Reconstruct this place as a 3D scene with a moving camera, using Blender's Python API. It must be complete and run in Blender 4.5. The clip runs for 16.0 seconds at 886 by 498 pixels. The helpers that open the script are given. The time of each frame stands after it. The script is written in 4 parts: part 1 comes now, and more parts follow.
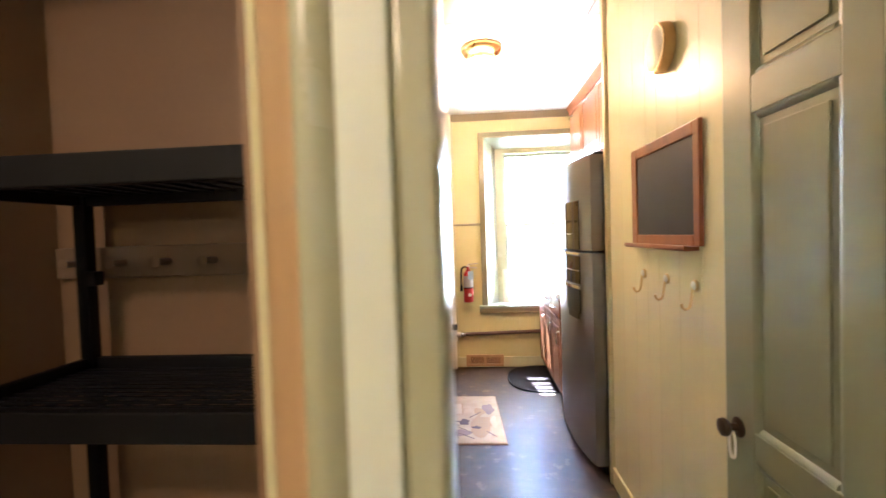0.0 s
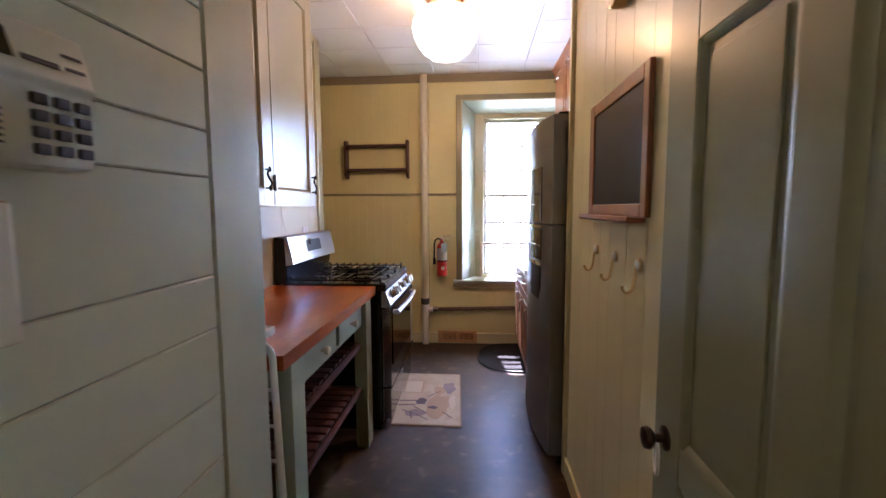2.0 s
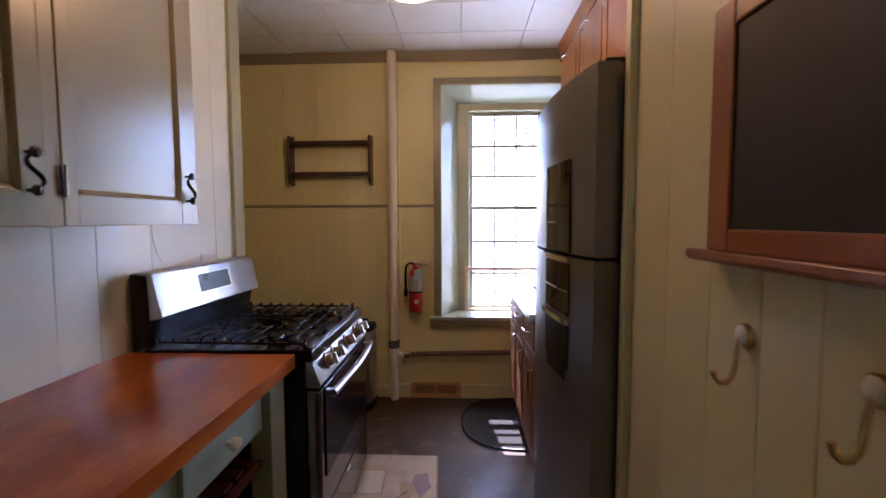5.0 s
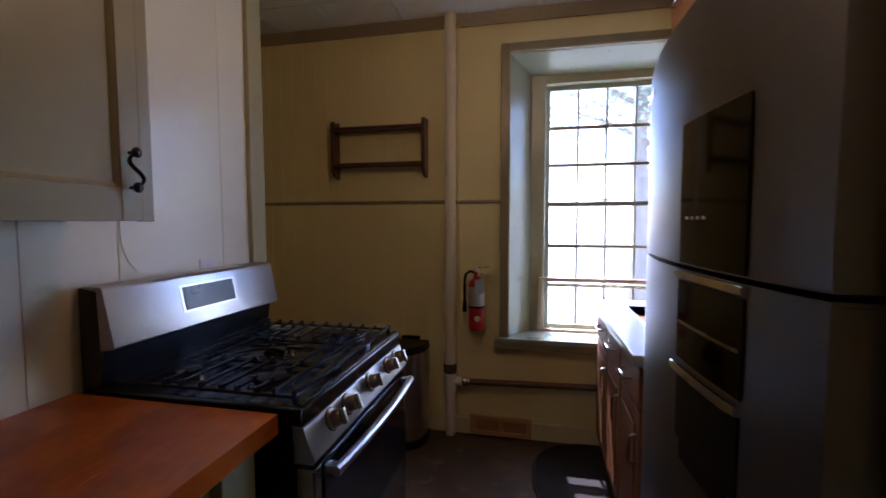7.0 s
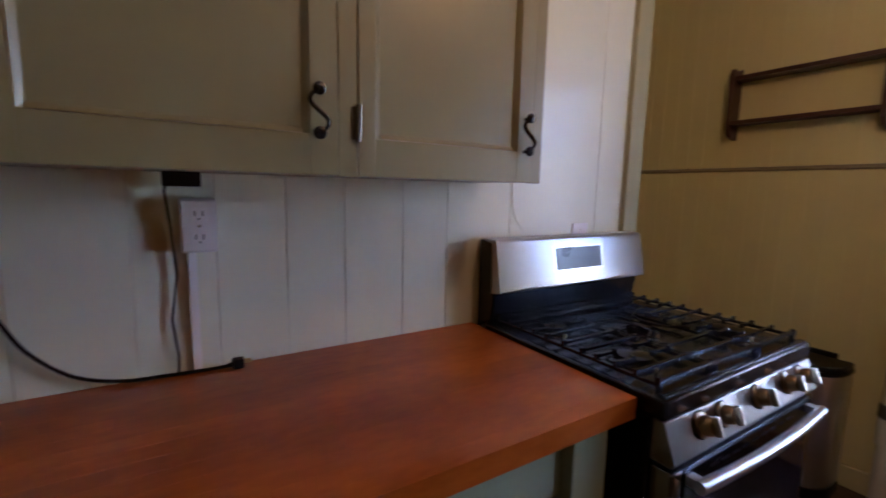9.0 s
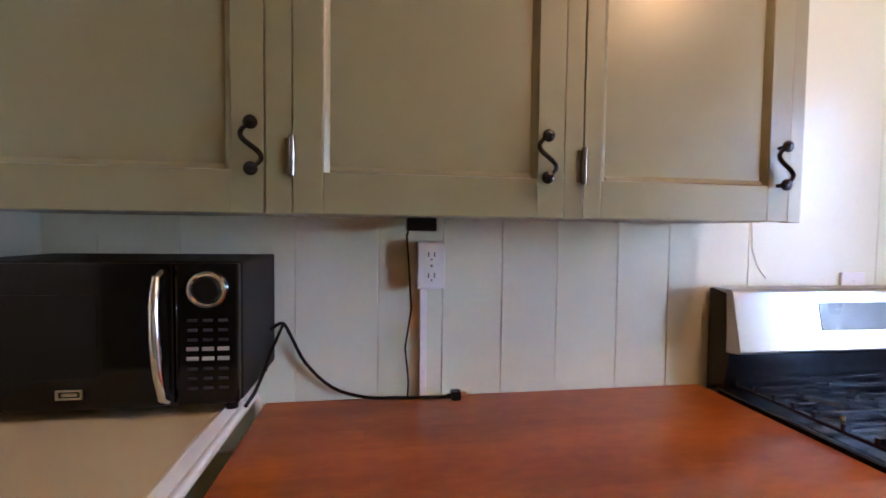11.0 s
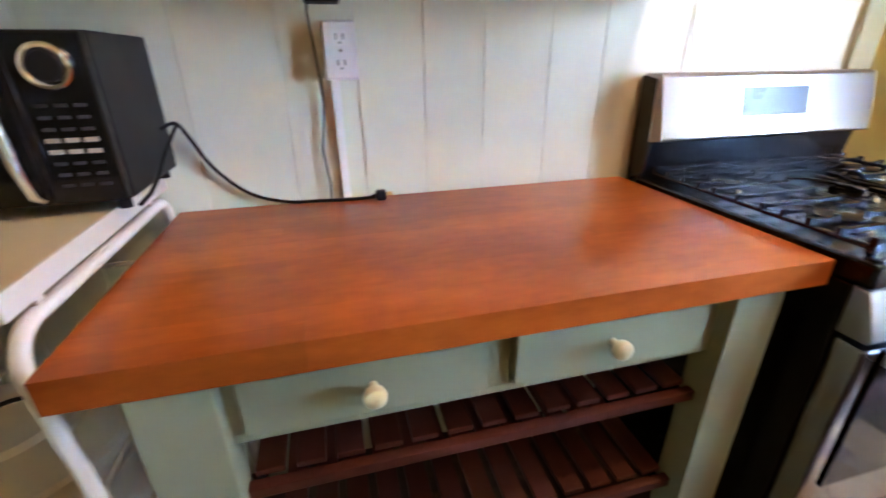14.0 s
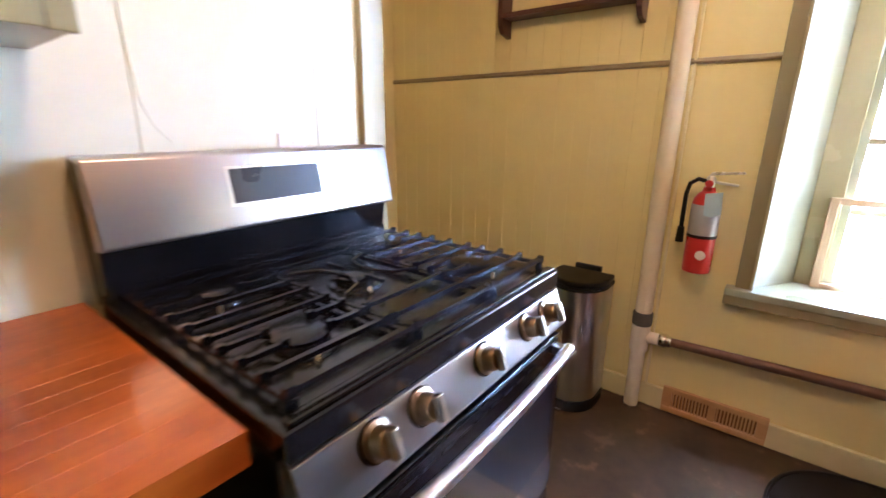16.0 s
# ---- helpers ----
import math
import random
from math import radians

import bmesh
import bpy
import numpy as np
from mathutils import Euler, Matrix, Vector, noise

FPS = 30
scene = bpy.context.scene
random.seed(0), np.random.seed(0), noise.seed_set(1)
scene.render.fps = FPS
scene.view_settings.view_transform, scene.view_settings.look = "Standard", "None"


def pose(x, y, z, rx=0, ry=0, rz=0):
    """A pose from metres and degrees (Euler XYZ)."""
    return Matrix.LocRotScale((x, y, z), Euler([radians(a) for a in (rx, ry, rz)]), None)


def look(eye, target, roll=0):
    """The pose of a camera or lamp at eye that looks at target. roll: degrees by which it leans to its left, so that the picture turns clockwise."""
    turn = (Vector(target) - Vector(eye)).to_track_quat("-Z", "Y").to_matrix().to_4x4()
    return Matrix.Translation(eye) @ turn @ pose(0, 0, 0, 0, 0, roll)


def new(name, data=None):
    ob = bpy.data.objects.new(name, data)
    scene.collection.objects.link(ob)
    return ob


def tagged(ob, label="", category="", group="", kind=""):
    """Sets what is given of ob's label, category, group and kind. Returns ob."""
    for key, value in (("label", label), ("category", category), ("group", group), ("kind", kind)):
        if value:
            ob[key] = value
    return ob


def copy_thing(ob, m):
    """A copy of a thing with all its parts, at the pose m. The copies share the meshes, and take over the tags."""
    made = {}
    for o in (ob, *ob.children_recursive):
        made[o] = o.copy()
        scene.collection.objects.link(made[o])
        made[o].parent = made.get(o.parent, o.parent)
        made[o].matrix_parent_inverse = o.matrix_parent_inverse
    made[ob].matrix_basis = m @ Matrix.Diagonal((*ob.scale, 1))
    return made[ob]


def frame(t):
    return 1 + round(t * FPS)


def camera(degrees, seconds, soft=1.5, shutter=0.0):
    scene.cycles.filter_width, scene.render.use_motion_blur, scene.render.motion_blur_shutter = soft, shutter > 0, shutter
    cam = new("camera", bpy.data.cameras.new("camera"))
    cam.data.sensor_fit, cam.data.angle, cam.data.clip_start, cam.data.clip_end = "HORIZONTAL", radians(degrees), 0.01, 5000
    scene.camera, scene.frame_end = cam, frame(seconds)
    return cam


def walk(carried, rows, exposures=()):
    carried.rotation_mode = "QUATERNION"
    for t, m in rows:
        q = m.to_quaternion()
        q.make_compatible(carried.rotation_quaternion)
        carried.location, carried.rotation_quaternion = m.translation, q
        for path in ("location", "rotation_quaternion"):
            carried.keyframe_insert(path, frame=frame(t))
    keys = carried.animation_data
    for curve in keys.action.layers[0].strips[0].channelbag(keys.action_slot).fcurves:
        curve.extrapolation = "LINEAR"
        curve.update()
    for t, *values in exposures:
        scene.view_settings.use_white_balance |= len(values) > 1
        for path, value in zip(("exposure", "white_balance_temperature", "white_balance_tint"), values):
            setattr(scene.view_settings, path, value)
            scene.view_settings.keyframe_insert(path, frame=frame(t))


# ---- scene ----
cam = camera(91.3, 16.0, shutter=0.5)
PATH = [
    (0, (-0.133, -0.265, 1.371), (-0.279, 1.728, 1.309), -1.9),
    (0.5, (-0.024, -0.232, 1.365), (-0.113, 1.763, 1.269), -1.3),
    (1, (0.06, -0.213, 1.345), (-0.062, 1.778, 1.202), -1.1),
    (1.5, (0.109, -0.156, 1.339), (0.02, 1.833, 1.153), -2.6),
    (2, (0.142, -0.015, 1.337), (-0.02, 1.969, 1.15), -0.3),
    (2.5, (0.141, 0.107, 1.345), (-0.044, 2.088, 1.143), -0.3),
    (3, (0.145, 0.239, 1.335), (-0.103, 2.21, 1.104), -0.6),
    (3.5, (0.175, 0.427, 1.348), (-0.113, 2.400, 1.187), 1.0),
    (4, (0.177, 0.593, 1.340), (-0.047, 2.571, 1.140), 1.35),
    (4.5, (0.142, 0.762, 1.364), (0.055, 2.756, 1.225), -0.2),
    (7, (0.15, 1.528, 1.348), (-0.274, 3.479, 1.223), -0.1),
    (7.5, (0.137, 1.576, 1.348), (-0.692, 3.391, 1.21), 0.8),
    (8, (0.113, 1.613, 1.336), (-1.071, 3.214, 1.152), 1.2),
    (8.5, (0.098, 1.62, 1.33), (-1.399, 2.927, 1.099), 1.4),
    (9, (0.074, 1.594, 1.326), (-1.604, 2.649, 1.058), 1.3),
    (9.5, (0.053, 1.56, 1.318), (-1.767, 2.353, 1.078), 1.3),
    (12, (0.043, 1.482, 1.324), (-1.947, 1.531, 1.13), 1.0),
    (12.5, (0.031, 1.462, 1.283), (-1.917, 1.431, 0.834), 2.2),
    (13, (0.014, 1.469, 1.227), (-1.851, 1.471, 0.506), 2.3),
    (13.5, (0.02, 1.527, 1.218), (-1.806, 1.714, 0.423), 0.7),
    (14, (0.036, 1.597, 1.217), (-1.736, 2.055, 0.412), -0.6),
    (14.5, (0.056, 1.671, 1.224), (-1.628, 2.415, 0.443), -0.6),
    (15, (0.023, 1.793, 1.221), (-1.476, 2.89, 0.481), 1.1),
    (15.5, (-0.011, 2.01, 1.241), (-1.276, 3.433, 0.629), 0.4),
    (16, (-0.012, 2.233, 1.234), (-1.18, 3.761, 0.685), 0.5),
]
EXPOSURES = [(0, 6.73, 5280, 24), (0.5, 5.93, 5180, 24), (1, 5.45, 5330, 26), (2, 5.2, 5230, 32), (2.5, 5.3, 5180, 33), (3, 5.2, 5230, 36), (4.5, 4.69, 5350, 36), (7, 3.47, 5300, 33), (7.5, 3.15, 5250, 32), (8, 2.95, 5250, 32), (8.5, 3.45, 5250, 33), (9, 4.25, 5300, 33), (9.5, 4.7, 5300, 32), (12, 5.65, 5250, 26), (14, 6.2, 5250, 22), (16, 6.07, 5370, 28)]
walk(cam, [(t, look(eye, target, roll)) for t, eye, target, roll in PATH], EXPOSURES)
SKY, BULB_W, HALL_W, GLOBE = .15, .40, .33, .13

# ---- light and exposure ----
world = bpy.data.worlds.new("world")
scene.world = world
world.use_nodes = True
wn = world.node_tree.nodes
sky = wn.new("ShaderNodeTexSky")
sky.sky_type = 'NISHITA'
sky.sun_disc = False
sky.sun_elevation = radians(63)
sky.sun_rotation = radians(-8.5)
wn["Background"].inputs["Strength"].default_value = SKY
world.node_tree.links.new(sky.outputs["Color"], wn["Background"].inputs["Color"])

sun_data = bpy.data.lights.new("sun", "SUN")
sun_data.energy, sun_data.angle, sun_data.color = 1.7, radians(0.5), (1, .97, .92)
sun = new("sun", sun_data)
sun.matrix_world = look((-.75, 9, 10), (0, 4, 0))

bulb_data = bpy.data.lights.new("globe_bulb", "POINT")
bulb_data.energy, bulb_data.color, bulb_data.shadow_soft_size = BULB_W, (1, .52, .15), .07
globe_bulb = new("globe_bulb", bulb_data)
globe_bulb.location = (-.05, 2.62, 2.29)
# Unseen fill lamp in the hall, added to brighten the door and jambs.
hall_data = bpy.data.lights.new("hall_fill_bulb", "POINT")
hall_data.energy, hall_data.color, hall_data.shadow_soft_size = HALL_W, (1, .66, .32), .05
hall_fill_bulb = new("hall_fill_bulb", hall_data)
hall_fill_bulb.location = (-1.0, -1.3, 2.36)

# ---- materials ----
def mat(name, col, rough=.5, metal=0.0, var=.12, scale=6.0, grain=60.0, bump=.15, dist=.002, col2=None, stretch=(1, 1, 1), coat=0.0, spec=.5, speck=None, island=0.0, crough=.12, rnd=.05):
    """A procedural surface: colour varied at two scales, roughness varied, fine relief."""
    m = bpy.data.materials.new(name)
    m.use_nodes = True
    n, l = m.node_tree.nodes, m.node_tree.links
    b = n["Principled BSDF"]
    tc, mp = n.new("ShaderNodeTexCoord"), n.new("ShaderNodeMapping")
    mp.inputs["Scale"].default_value = stretch
    l.new(tc.outputs["Object"], mp.inputs["Vector"])
    big, fine = n.new("ShaderNodeTexNoise"), n.new("ShaderNodeTexNoise")
    big.inputs["Scale"].default_value, big.inputs["Detail"].default_value = scale, 5
    fine.inputs["Scale"].default_value, fine.inputs["Detail"].default_value = grain, 4
    l.new(mp.outputs[0], big.inputs["Vector"])
    l.new(mp.outputs[0], fine.inputs["Vector"])
    mixf = n.new("ShaderNodeMath")
    mixf.operation = 'MULTIPLY_ADD'
    l.new(fine.outputs["Fac"], mixf.inputs[0])
    mixf.inputs[1].default_value = .35
    l.new(big.outputs["Fac"], mixf.inputs[2])
    ramp = n.new("ShaderNodeValToRGB")
    ramp.color_ramp.elements[0].position, ramp.color_ramp.elements[1].position = .35, 1.0
    dark = col2 or tuple(c * (1 - var) for c in col)
    ramp.color_ramp.elements[0].color, ramp.color_ramp.elements[1].color = (*dark, 1), (*col, 1)
    l.new(mixf.outputs[0], ramp.inputs["Fac"])
    out = ramp.outputs["Color"]
    if speck:
        vor = n.new("ShaderNodeTexNoise")
        vor.inputs["Scale"].default_value, vor.inputs["Detail"].default_value = speck[1], 8
        l.new(mp.outputs[0], vor.inputs["Vector"])
        r2 = n.new("ShaderNodeValToRGB")
        r2.color_ramp.elements[0].position, r2.color_ramp.elements[1].position = speck[2], speck[2] + .08
        l.new(vor.outputs["Fac"], r2.inputs["Fac"])
        mx = n.new("ShaderNodeMix")
        mx.data_type = 'RGBA'
        l.new(r2.outputs["Color"], mx.inputs["Factor"])
        l.new(out, mx.inputs["A"])
        mx.inputs["B"].default_value = (*speck[0], 1)
        out = mx.outputs["Result"]
    info, hsv = n.new("ShaderNodeObjectInfo"), n.new("ShaderNodeHueSaturation")
    mr = n.new("ShaderNodeMapRange")
    mr.inputs["To Min"].default_value, mr.inputs["To Max"].default_value = 1 - rnd, 1 + rnd
    if island:
        geo = n.new("ShaderNodeNewGeometry")
        mr.inputs["To Min"].default_value, mr.inputs["To Max"].default_value = 1 - island, 1 + island
        l.new(geo.outputs["Random Per Island"], mr.inputs["Value"])
    else:
        l.new(info.outputs["Random"], mr.inputs["Value"])
    l.new(mr.outputs["Result"], hsv.inputs["Value"])
    l.new(out, hsv.inputs["Color"])
    l.new(hsv.outputs["Color"], b.inputs["Base Color"])
    rr = n.new("ShaderNodeMapRange")
    rr.inputs["To Min"].default_value, rr.inputs["To Max"].default_value = max(.02, rough - .08), min(1, rough + .08)
    l.new(big.outputs["Fac"], rr.inputs["Value"])
    l.new(rr.outputs["Result"], b.inputs["Roughness"])
    b.inputs["Metallic"].default_value = metal
    b.inputs["Specular IOR Level"].default_value = spec
    b.inputs["Coat Weight"].default_value, b.inputs["Coat Roughness"].default_value = coat, crough
    bp = n.new("ShaderNodeBump")
    bp.inputs["Strength"].default_value, bp.inputs["Distance"].default_value = bump, dist
    l.new(mixf.outputs[0], bp.inputs["Height"])
    l.new(bp.outputs["Normal"], b.inputs["Normal"])
    return m


def wood(name, light, dark, rough=.35, axis='Y', ring=9.0, coat=.3, grain=90.0, island=0.0, spec=.5, bump=.08, rnd=.05, run=.12):
    m = mat(name, light, rough, spec=spec, col2=dark, scale=ring, grain=grain, bump=bump, coat=coat, island=island, rnd=rnd,
            stretch={'X': (run, 1, 1), 'Y': (1, run, 1), 'Z': (1, 1, run)}[axis])
    return m


def glow(name, col, power):
    m = bpy.data.materials.new(name)
    m.use_nodes = True
    b = m.node_tree.nodes["Principled BSDF"]
    b.inputs["Base Color"].default_value = (*col, 1)
    b.inputs["Emission Color"].default_value, b.inputs["Emission Strength"].default_value = (*col, 1), power
    b.inputs["Roughness"].default_value = .25
    return m


def glass(name):
    m = bpy.data.materials.new(name)
    m.use_nodes = True
    b = m.node_tree.nodes["Principled BSDF"]
    b.inputs["Base Color"].default_value = (.97, .99, .98, 1)
    b.inputs["Transmission Weight"].default_value, b.inputs["Roughness"].default_value, b.inputs["IOR"].default_value = 1, .0, 1.45
    return m


M = {}
M["cream"] = mat("cream_paint", (.73, .665, .385), .34, var=.08, scale=3, grain=45, bump=.12, coat=.15)
M["white_cream"] = mat("pale_cream_paint", (.75, .775, .63), .34, rnd=.02, var=.07, scale=3, grain=45, bump=.14, coat=.15)
M["ochre"] = mat("yellow_cream_paint", (.78, .68, .31), .42, rnd=.012, var=.08, scale=2.5, grain=40, bump=.1)
M["sage"] = mat("sage_olive_gloss_paint", (.275, .25, .13), .34, var=.05, scale=4, grain=50, bump=.14, coat=.4, crough=.26)
M["sage_trim"] = mat("sage_trim_gloss_paint", (.44, .43, .27), .25, var=.1, scale=5, grain=50, bump=.18, coat=.3)
M["door_green"] = mat("green_door_paint", (.25, .26, .15), .36, var=.1, scale=4, grain=50, bump=.2, coat=.2, crough=.3)
M["plank"] = mat("grey_cream_gloss_paint", (.67, .69, .50), .3, var=.08, scale=5, grain=28, bump=.5, dist=.004, coat=.8, crough=.15)
M["pale_green"] = mat("pale_green_paint", (.34, .38, .28), .3, var=.08, scale=4, bump=.15, coat=.2)
M["table_green"] = mat("green_painted_wood", (.335, .36, .235), .4, var=.1, scale=6, grain=60, bump=.15)
M["ceiling"] = mat("ceiling_tile_paint", (.72, .72, .70), .38, var=.05, scale=3, grain=80, bump=.06, coat=.2)
M["crown"] = mat("olive_brown_paint", (.30, .25, .14), .4, var=.1, scale=5)
M["floor"] = mat("mottled_brown_floor", (.088, .054, .030), .5, col2=(.024, .015, .010), scale=4.5, grain=22, bump=.25, dist=.004, coat=.16, crough=.2, spec=.3, speck=((.12, .075, .04), 9, .60))
M["top"] = wood("stained_butcher_block", (.55, .135, .012), (.21, .034, .004), .36, 'Y', 5.5, .55, 60, spec=.12, bump=.02, rnd=.11, run=.35)
M["slat"] = wood("red_stained_slat", (.105, .020, .006), (.05, .009, .004), .5, 'X', 10, .05)
M["oak"] = wood("orange_stained_wood", (.52, .22, .07), (.34, .12, .03), .35, 'Z', 8, .3)
# Duller copy of the cupboard wood, with the sink side's shade in its colour.
M["oak_shaded"] = wood("shaded_orange_wood", (.33, .135, .045), (.21, .075, .022), .55, 'Z', 8, .04, spec=.3)
M["frame_wood"] = wood("chalkboard_frame_wood", (.41, .125, .030), (.21, .055, .014), .35, 'Z', 14, .3)
M["dark_wood"] = wood("dark_mahogany", (.10, .035, .022), (.05, .017, .012), .4, 'X', 14, .2)
M["vent_wood"] = wood("oak_register_wood", (.60, .36, .16), (.44, .23, .09), .45, 'X', 14, .1)
# Register oak again, darkened to paint the shade inside the slots.
M["slot_shade"] = wood("shaded_oak", (.20, .085, .03), (.13, .05, .018), .6, 'X', 14, 0)
M["raw_wood"] = wood("raw_pine", (.55, .37, .18), (.4, .24, .1), .6, 'Z', 14, 0)
M["pale_pine"] = wood("bleached_pine", (.56, .46, .32), (.44, .34, .22), .6, 'Z', 14, 0)
M["slate"] = mat("black_chalkboard", (.024, .022, .023), .6, var=.4, scale=4, grain=30, bump=.05)
M["steel"] = mat("brushed_steel", (.62, .62, .64), .3, 1.0, var=.06, scale=3, grain=150, bump=.04, stretch=(1, .05, 1))
M["guard_steel"] = mat("satin_guard_steel", (.50, .49, .50), .34, 1.0, var=.06, scale=3, grain=150, bump=.04, stretch=(1, .05, 1))
# Range front, same steel: the dark reflections are put into these two colours.
M["stove_steel_dark"] = mat("darkened_stove_steel", (.40, .395, .40), .38, 1.0, var=.08, scale=3, grain=150, bump=.05, stretch=(1, .05, 1))
M["oven_steel"] = mat("darkened_polished_oven_steel", (.36, .355, .36), .13, 1.0, var=.06, scale=3, grain=150, bump=.02, stretch=(1, .05, 1))
M["fridge_steel"] = mat("dull_steel_skin", (.21, .20, .205), .38, .9, var=.06, scale=2, grain=150, bump=.03, stretch=(1, 1, .05))
M["chrome"] = mat("chrome", (.8, .8, .8), .12, 1.0, var=.03, bump=.02)
M["nickel"] = mat("satin_nickel", (.62, .60, .55), .28, 1.0, var=.05, bump=.03)
M["brass"] = mat("brass", (.70, .52, .24), .28, 1.0, var=.1, bump=.05)
M["black"] = mat("black_enamel", (.008, .008, .009), .24, var=.3, bump=.04, coat=.1, spec=.4)
M["black_matte"] = mat("black_plastic", (.007, .007, .008), .45, var=.3, bump=.08, spec=.28)
M["iron"] = mat("cast_iron", (.006, .006, .007), .24, .0, spec=.4, var=.3, grain=180, bump=.2)
M["black_glass"] = mat("black_glass", (.005, .005, .006), .07, var=.2, bump=.01, spec=.35)
M["display"] = mat("grey_display", (.05, .056, .066), .28, var=.2, bump=.01, spec=.4)
M["mw_window"] = mat("dark_window_mesh", (.010, .010, .010), .45, var=.2, bump=.02, spec=.25)
M["hinge_paint"] = mat("painted_hinge_metal", (.30, .28, .24), .22, .9, var=.3, grain=180, bump=.2)
M["knob_cream"] = mat("cream_knob_paint", (.74, .68, .44), .3, var=.12, scale=20, coat=.3)
M["bronze"] = mat("dark_bronze", (.09, .06, .045), .35, .8, var=.2)
M["white"] = mat("white_enamel", (.80, .79, .74), .3, var=.06, bump=.08, coat=.2)
M["enamel"] = mat("chipped_white_enamel", (.84, .80, .66), .32, var=.12, scale=5, bump=.1, coat=.3)
M["key_dark"] = mat("dark_key_print", (.026, .025, .026), .5, var=.1)
M["key_pale"] = mat("pale_key_print", (.42, .42, .40), .5, var=.1)
M["knob_brass"] = mat("bronzed_knob_metal", (.36, .27, .17), .32, 1.0, var=.2, bump=.04)
M["plastic"] = mat("ivory_plastic", (.74, .70, .56), .4, var=.05, bump=.05)
M["white_plastic"] = mat("white_plastic", (.80, .80, .80), .35, var=.04, bump=.04)
M["grey_plastic"] = mat("grey_rubber_key", (.07, .066, .066), .5, var=.1)
M["cart_top"] = mat("beige_laminate", (.76, .63, .41), .3, var=.05, scale=2, bump=.04, coat=.2)
M["pipe_cream"] = mat("cream_painted_pipe", (.78, .72, .54), .35, var=.08, bump=.1)
M["pvc"] = mat("white_pvc", (.80, .78, .72), .4, var=.06)
M["pipe_brown"] = mat("brown_copper_pipe", (.16, .09, .06), .45, .4, var=.25, bump=.1)
M["rubber"] = mat("grey_rubber", (.10, .10, .10), .6)
M["red"] = mat("red_paint", (.50, .025, .018), .28, var=.1, coat=.3)
M["label_grey"] = mat("silver_label", (.46, .48, .50), .35, .3, var=.15)
M["blue_tag"] = mat("pale_blue_card", (.42, .60, .70), .6, var=.08)
M["label_white"] = mat("paper_label", (.8, .8, .74), .6)
M["globe"] = glow("opal_glass_globe", (1, .76, .46), GLOBE)
M["glass"] = glass("window_glass")
M["mat_cloth"] = mat("printed_mat_cloth", (.47, .37, .26), .85, col2=(.31, .23, .15), scale=8, grain=260, bump=.5, speck=((.33, .23, .16), 8, .60))
M["mat_edge"] = mat("brown_mat_edge", (.28, .16, .09), .85, grain=200, bump=.4)
M["plate"] = mat("pale_mat_print", (.49, .39, .28), .85, grain=220, bump=.4)
M["mat_print"] = mat("plum_mat_print", (.10, .075, .085), .85, grain=220, bump=.4)
M["mat_print2"] = mat("tan_mat_print", (.35, .23, .14), .85, grain=220, bump=.4)
M["mat_lilac"] = mat("lilac_mat_print", (.27, .20, .20), .85, col2=(.17, .125, .13), grain=220, bump=.4)
M["dark_mat"] = mat("dark_rubber_mat", (.022, .018, .016), .85, var=.3, grain=160, bump=.5, spec=.15)
M["counter"] = mat("white_laminate", (.60, .60, .60), .22, var=.05, bump=.04, coat=.3)
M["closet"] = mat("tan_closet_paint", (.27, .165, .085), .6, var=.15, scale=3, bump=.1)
M["closet_rail"] = mat("dark_tan_rail_paint", (.19, .12, .068), .6, var=.15)
M["wire"] = mat("black_wire_shelf", (.003, .003, .004), .6, .0, spec=.2)
# Ground colour raised well above lawn, to reflect more daylight through the window.
M["bounce_ground"] = mat("pale_bounce_ground", (.50, .49, .42), .9, var=.3, scale=2, grain=30, bump=.6, dist=.02)
M["bark"] = mat("pale_bark", (.30, .25, .20), .85, var=.4, scale=8, grain=40, bump=.8, dist=.02, stretch=(1, 1, .25))
M["leaf"] = mat("leaves", (.11, .14, .08), .55, var=.5, scale=3)
nt = M["leaf"].node_tree
tl, ms = nt.nodes.new("ShaderNodeBsdfTranslucent"), nt.nodes.new("ShaderNodeMixShader")
tl.inputs["Color"].default_value = (.34, .38, .27, 1)
nt.links.new(nt.nodes["Principled BSDF"].outputs[0], ms.inputs[1])
nt.links.new(tl.outputs[0], ms.inputs[2])
nt.links.new(ms.outputs[0], nt.nodes["Material Output"].inputs["Surface"])


# ---- building helpers ----
def bev(bm, r, seg=2):
    if r:
        bmesh.ops.bevel(bm, geom=bm.edges[:], offset=r, segments=seg, profile=.6, affect='EDGES', clamp_overlap=True)
    return bm


def add_box(bm, x0, x1, y0, y1, z0, z1):
    v = [bm.verts.new((x, y, z)) for x in (x0, x1) for y in (y0, y1) for z in (z0, z1)]
    for f in ((0, 1, 3, 2), (4, 6, 7, 5), (0, 4, 5, 1), (2, 3, 7, 6), (0, 2, 6, 4), (1, 5, 7, 3)):
        bm.faces.new([v[i] for i in f])
    return bm


def bx(x0, x1, y0, y1, z0, z1, r=.0, seg=2):
    return bev(add_box(bmesh.new(), x0, x1, y0, y1, z0, z1), r, seg)


def merge(*bms):
    out = bmesh.new()
    for b in bms:
        me = bpy.data.meshes.new("tmp")
        b.to_mesh(me)
        out.from_mesh(me)
        bpy.data.meshes.remove(me)
        b.free()
    return out


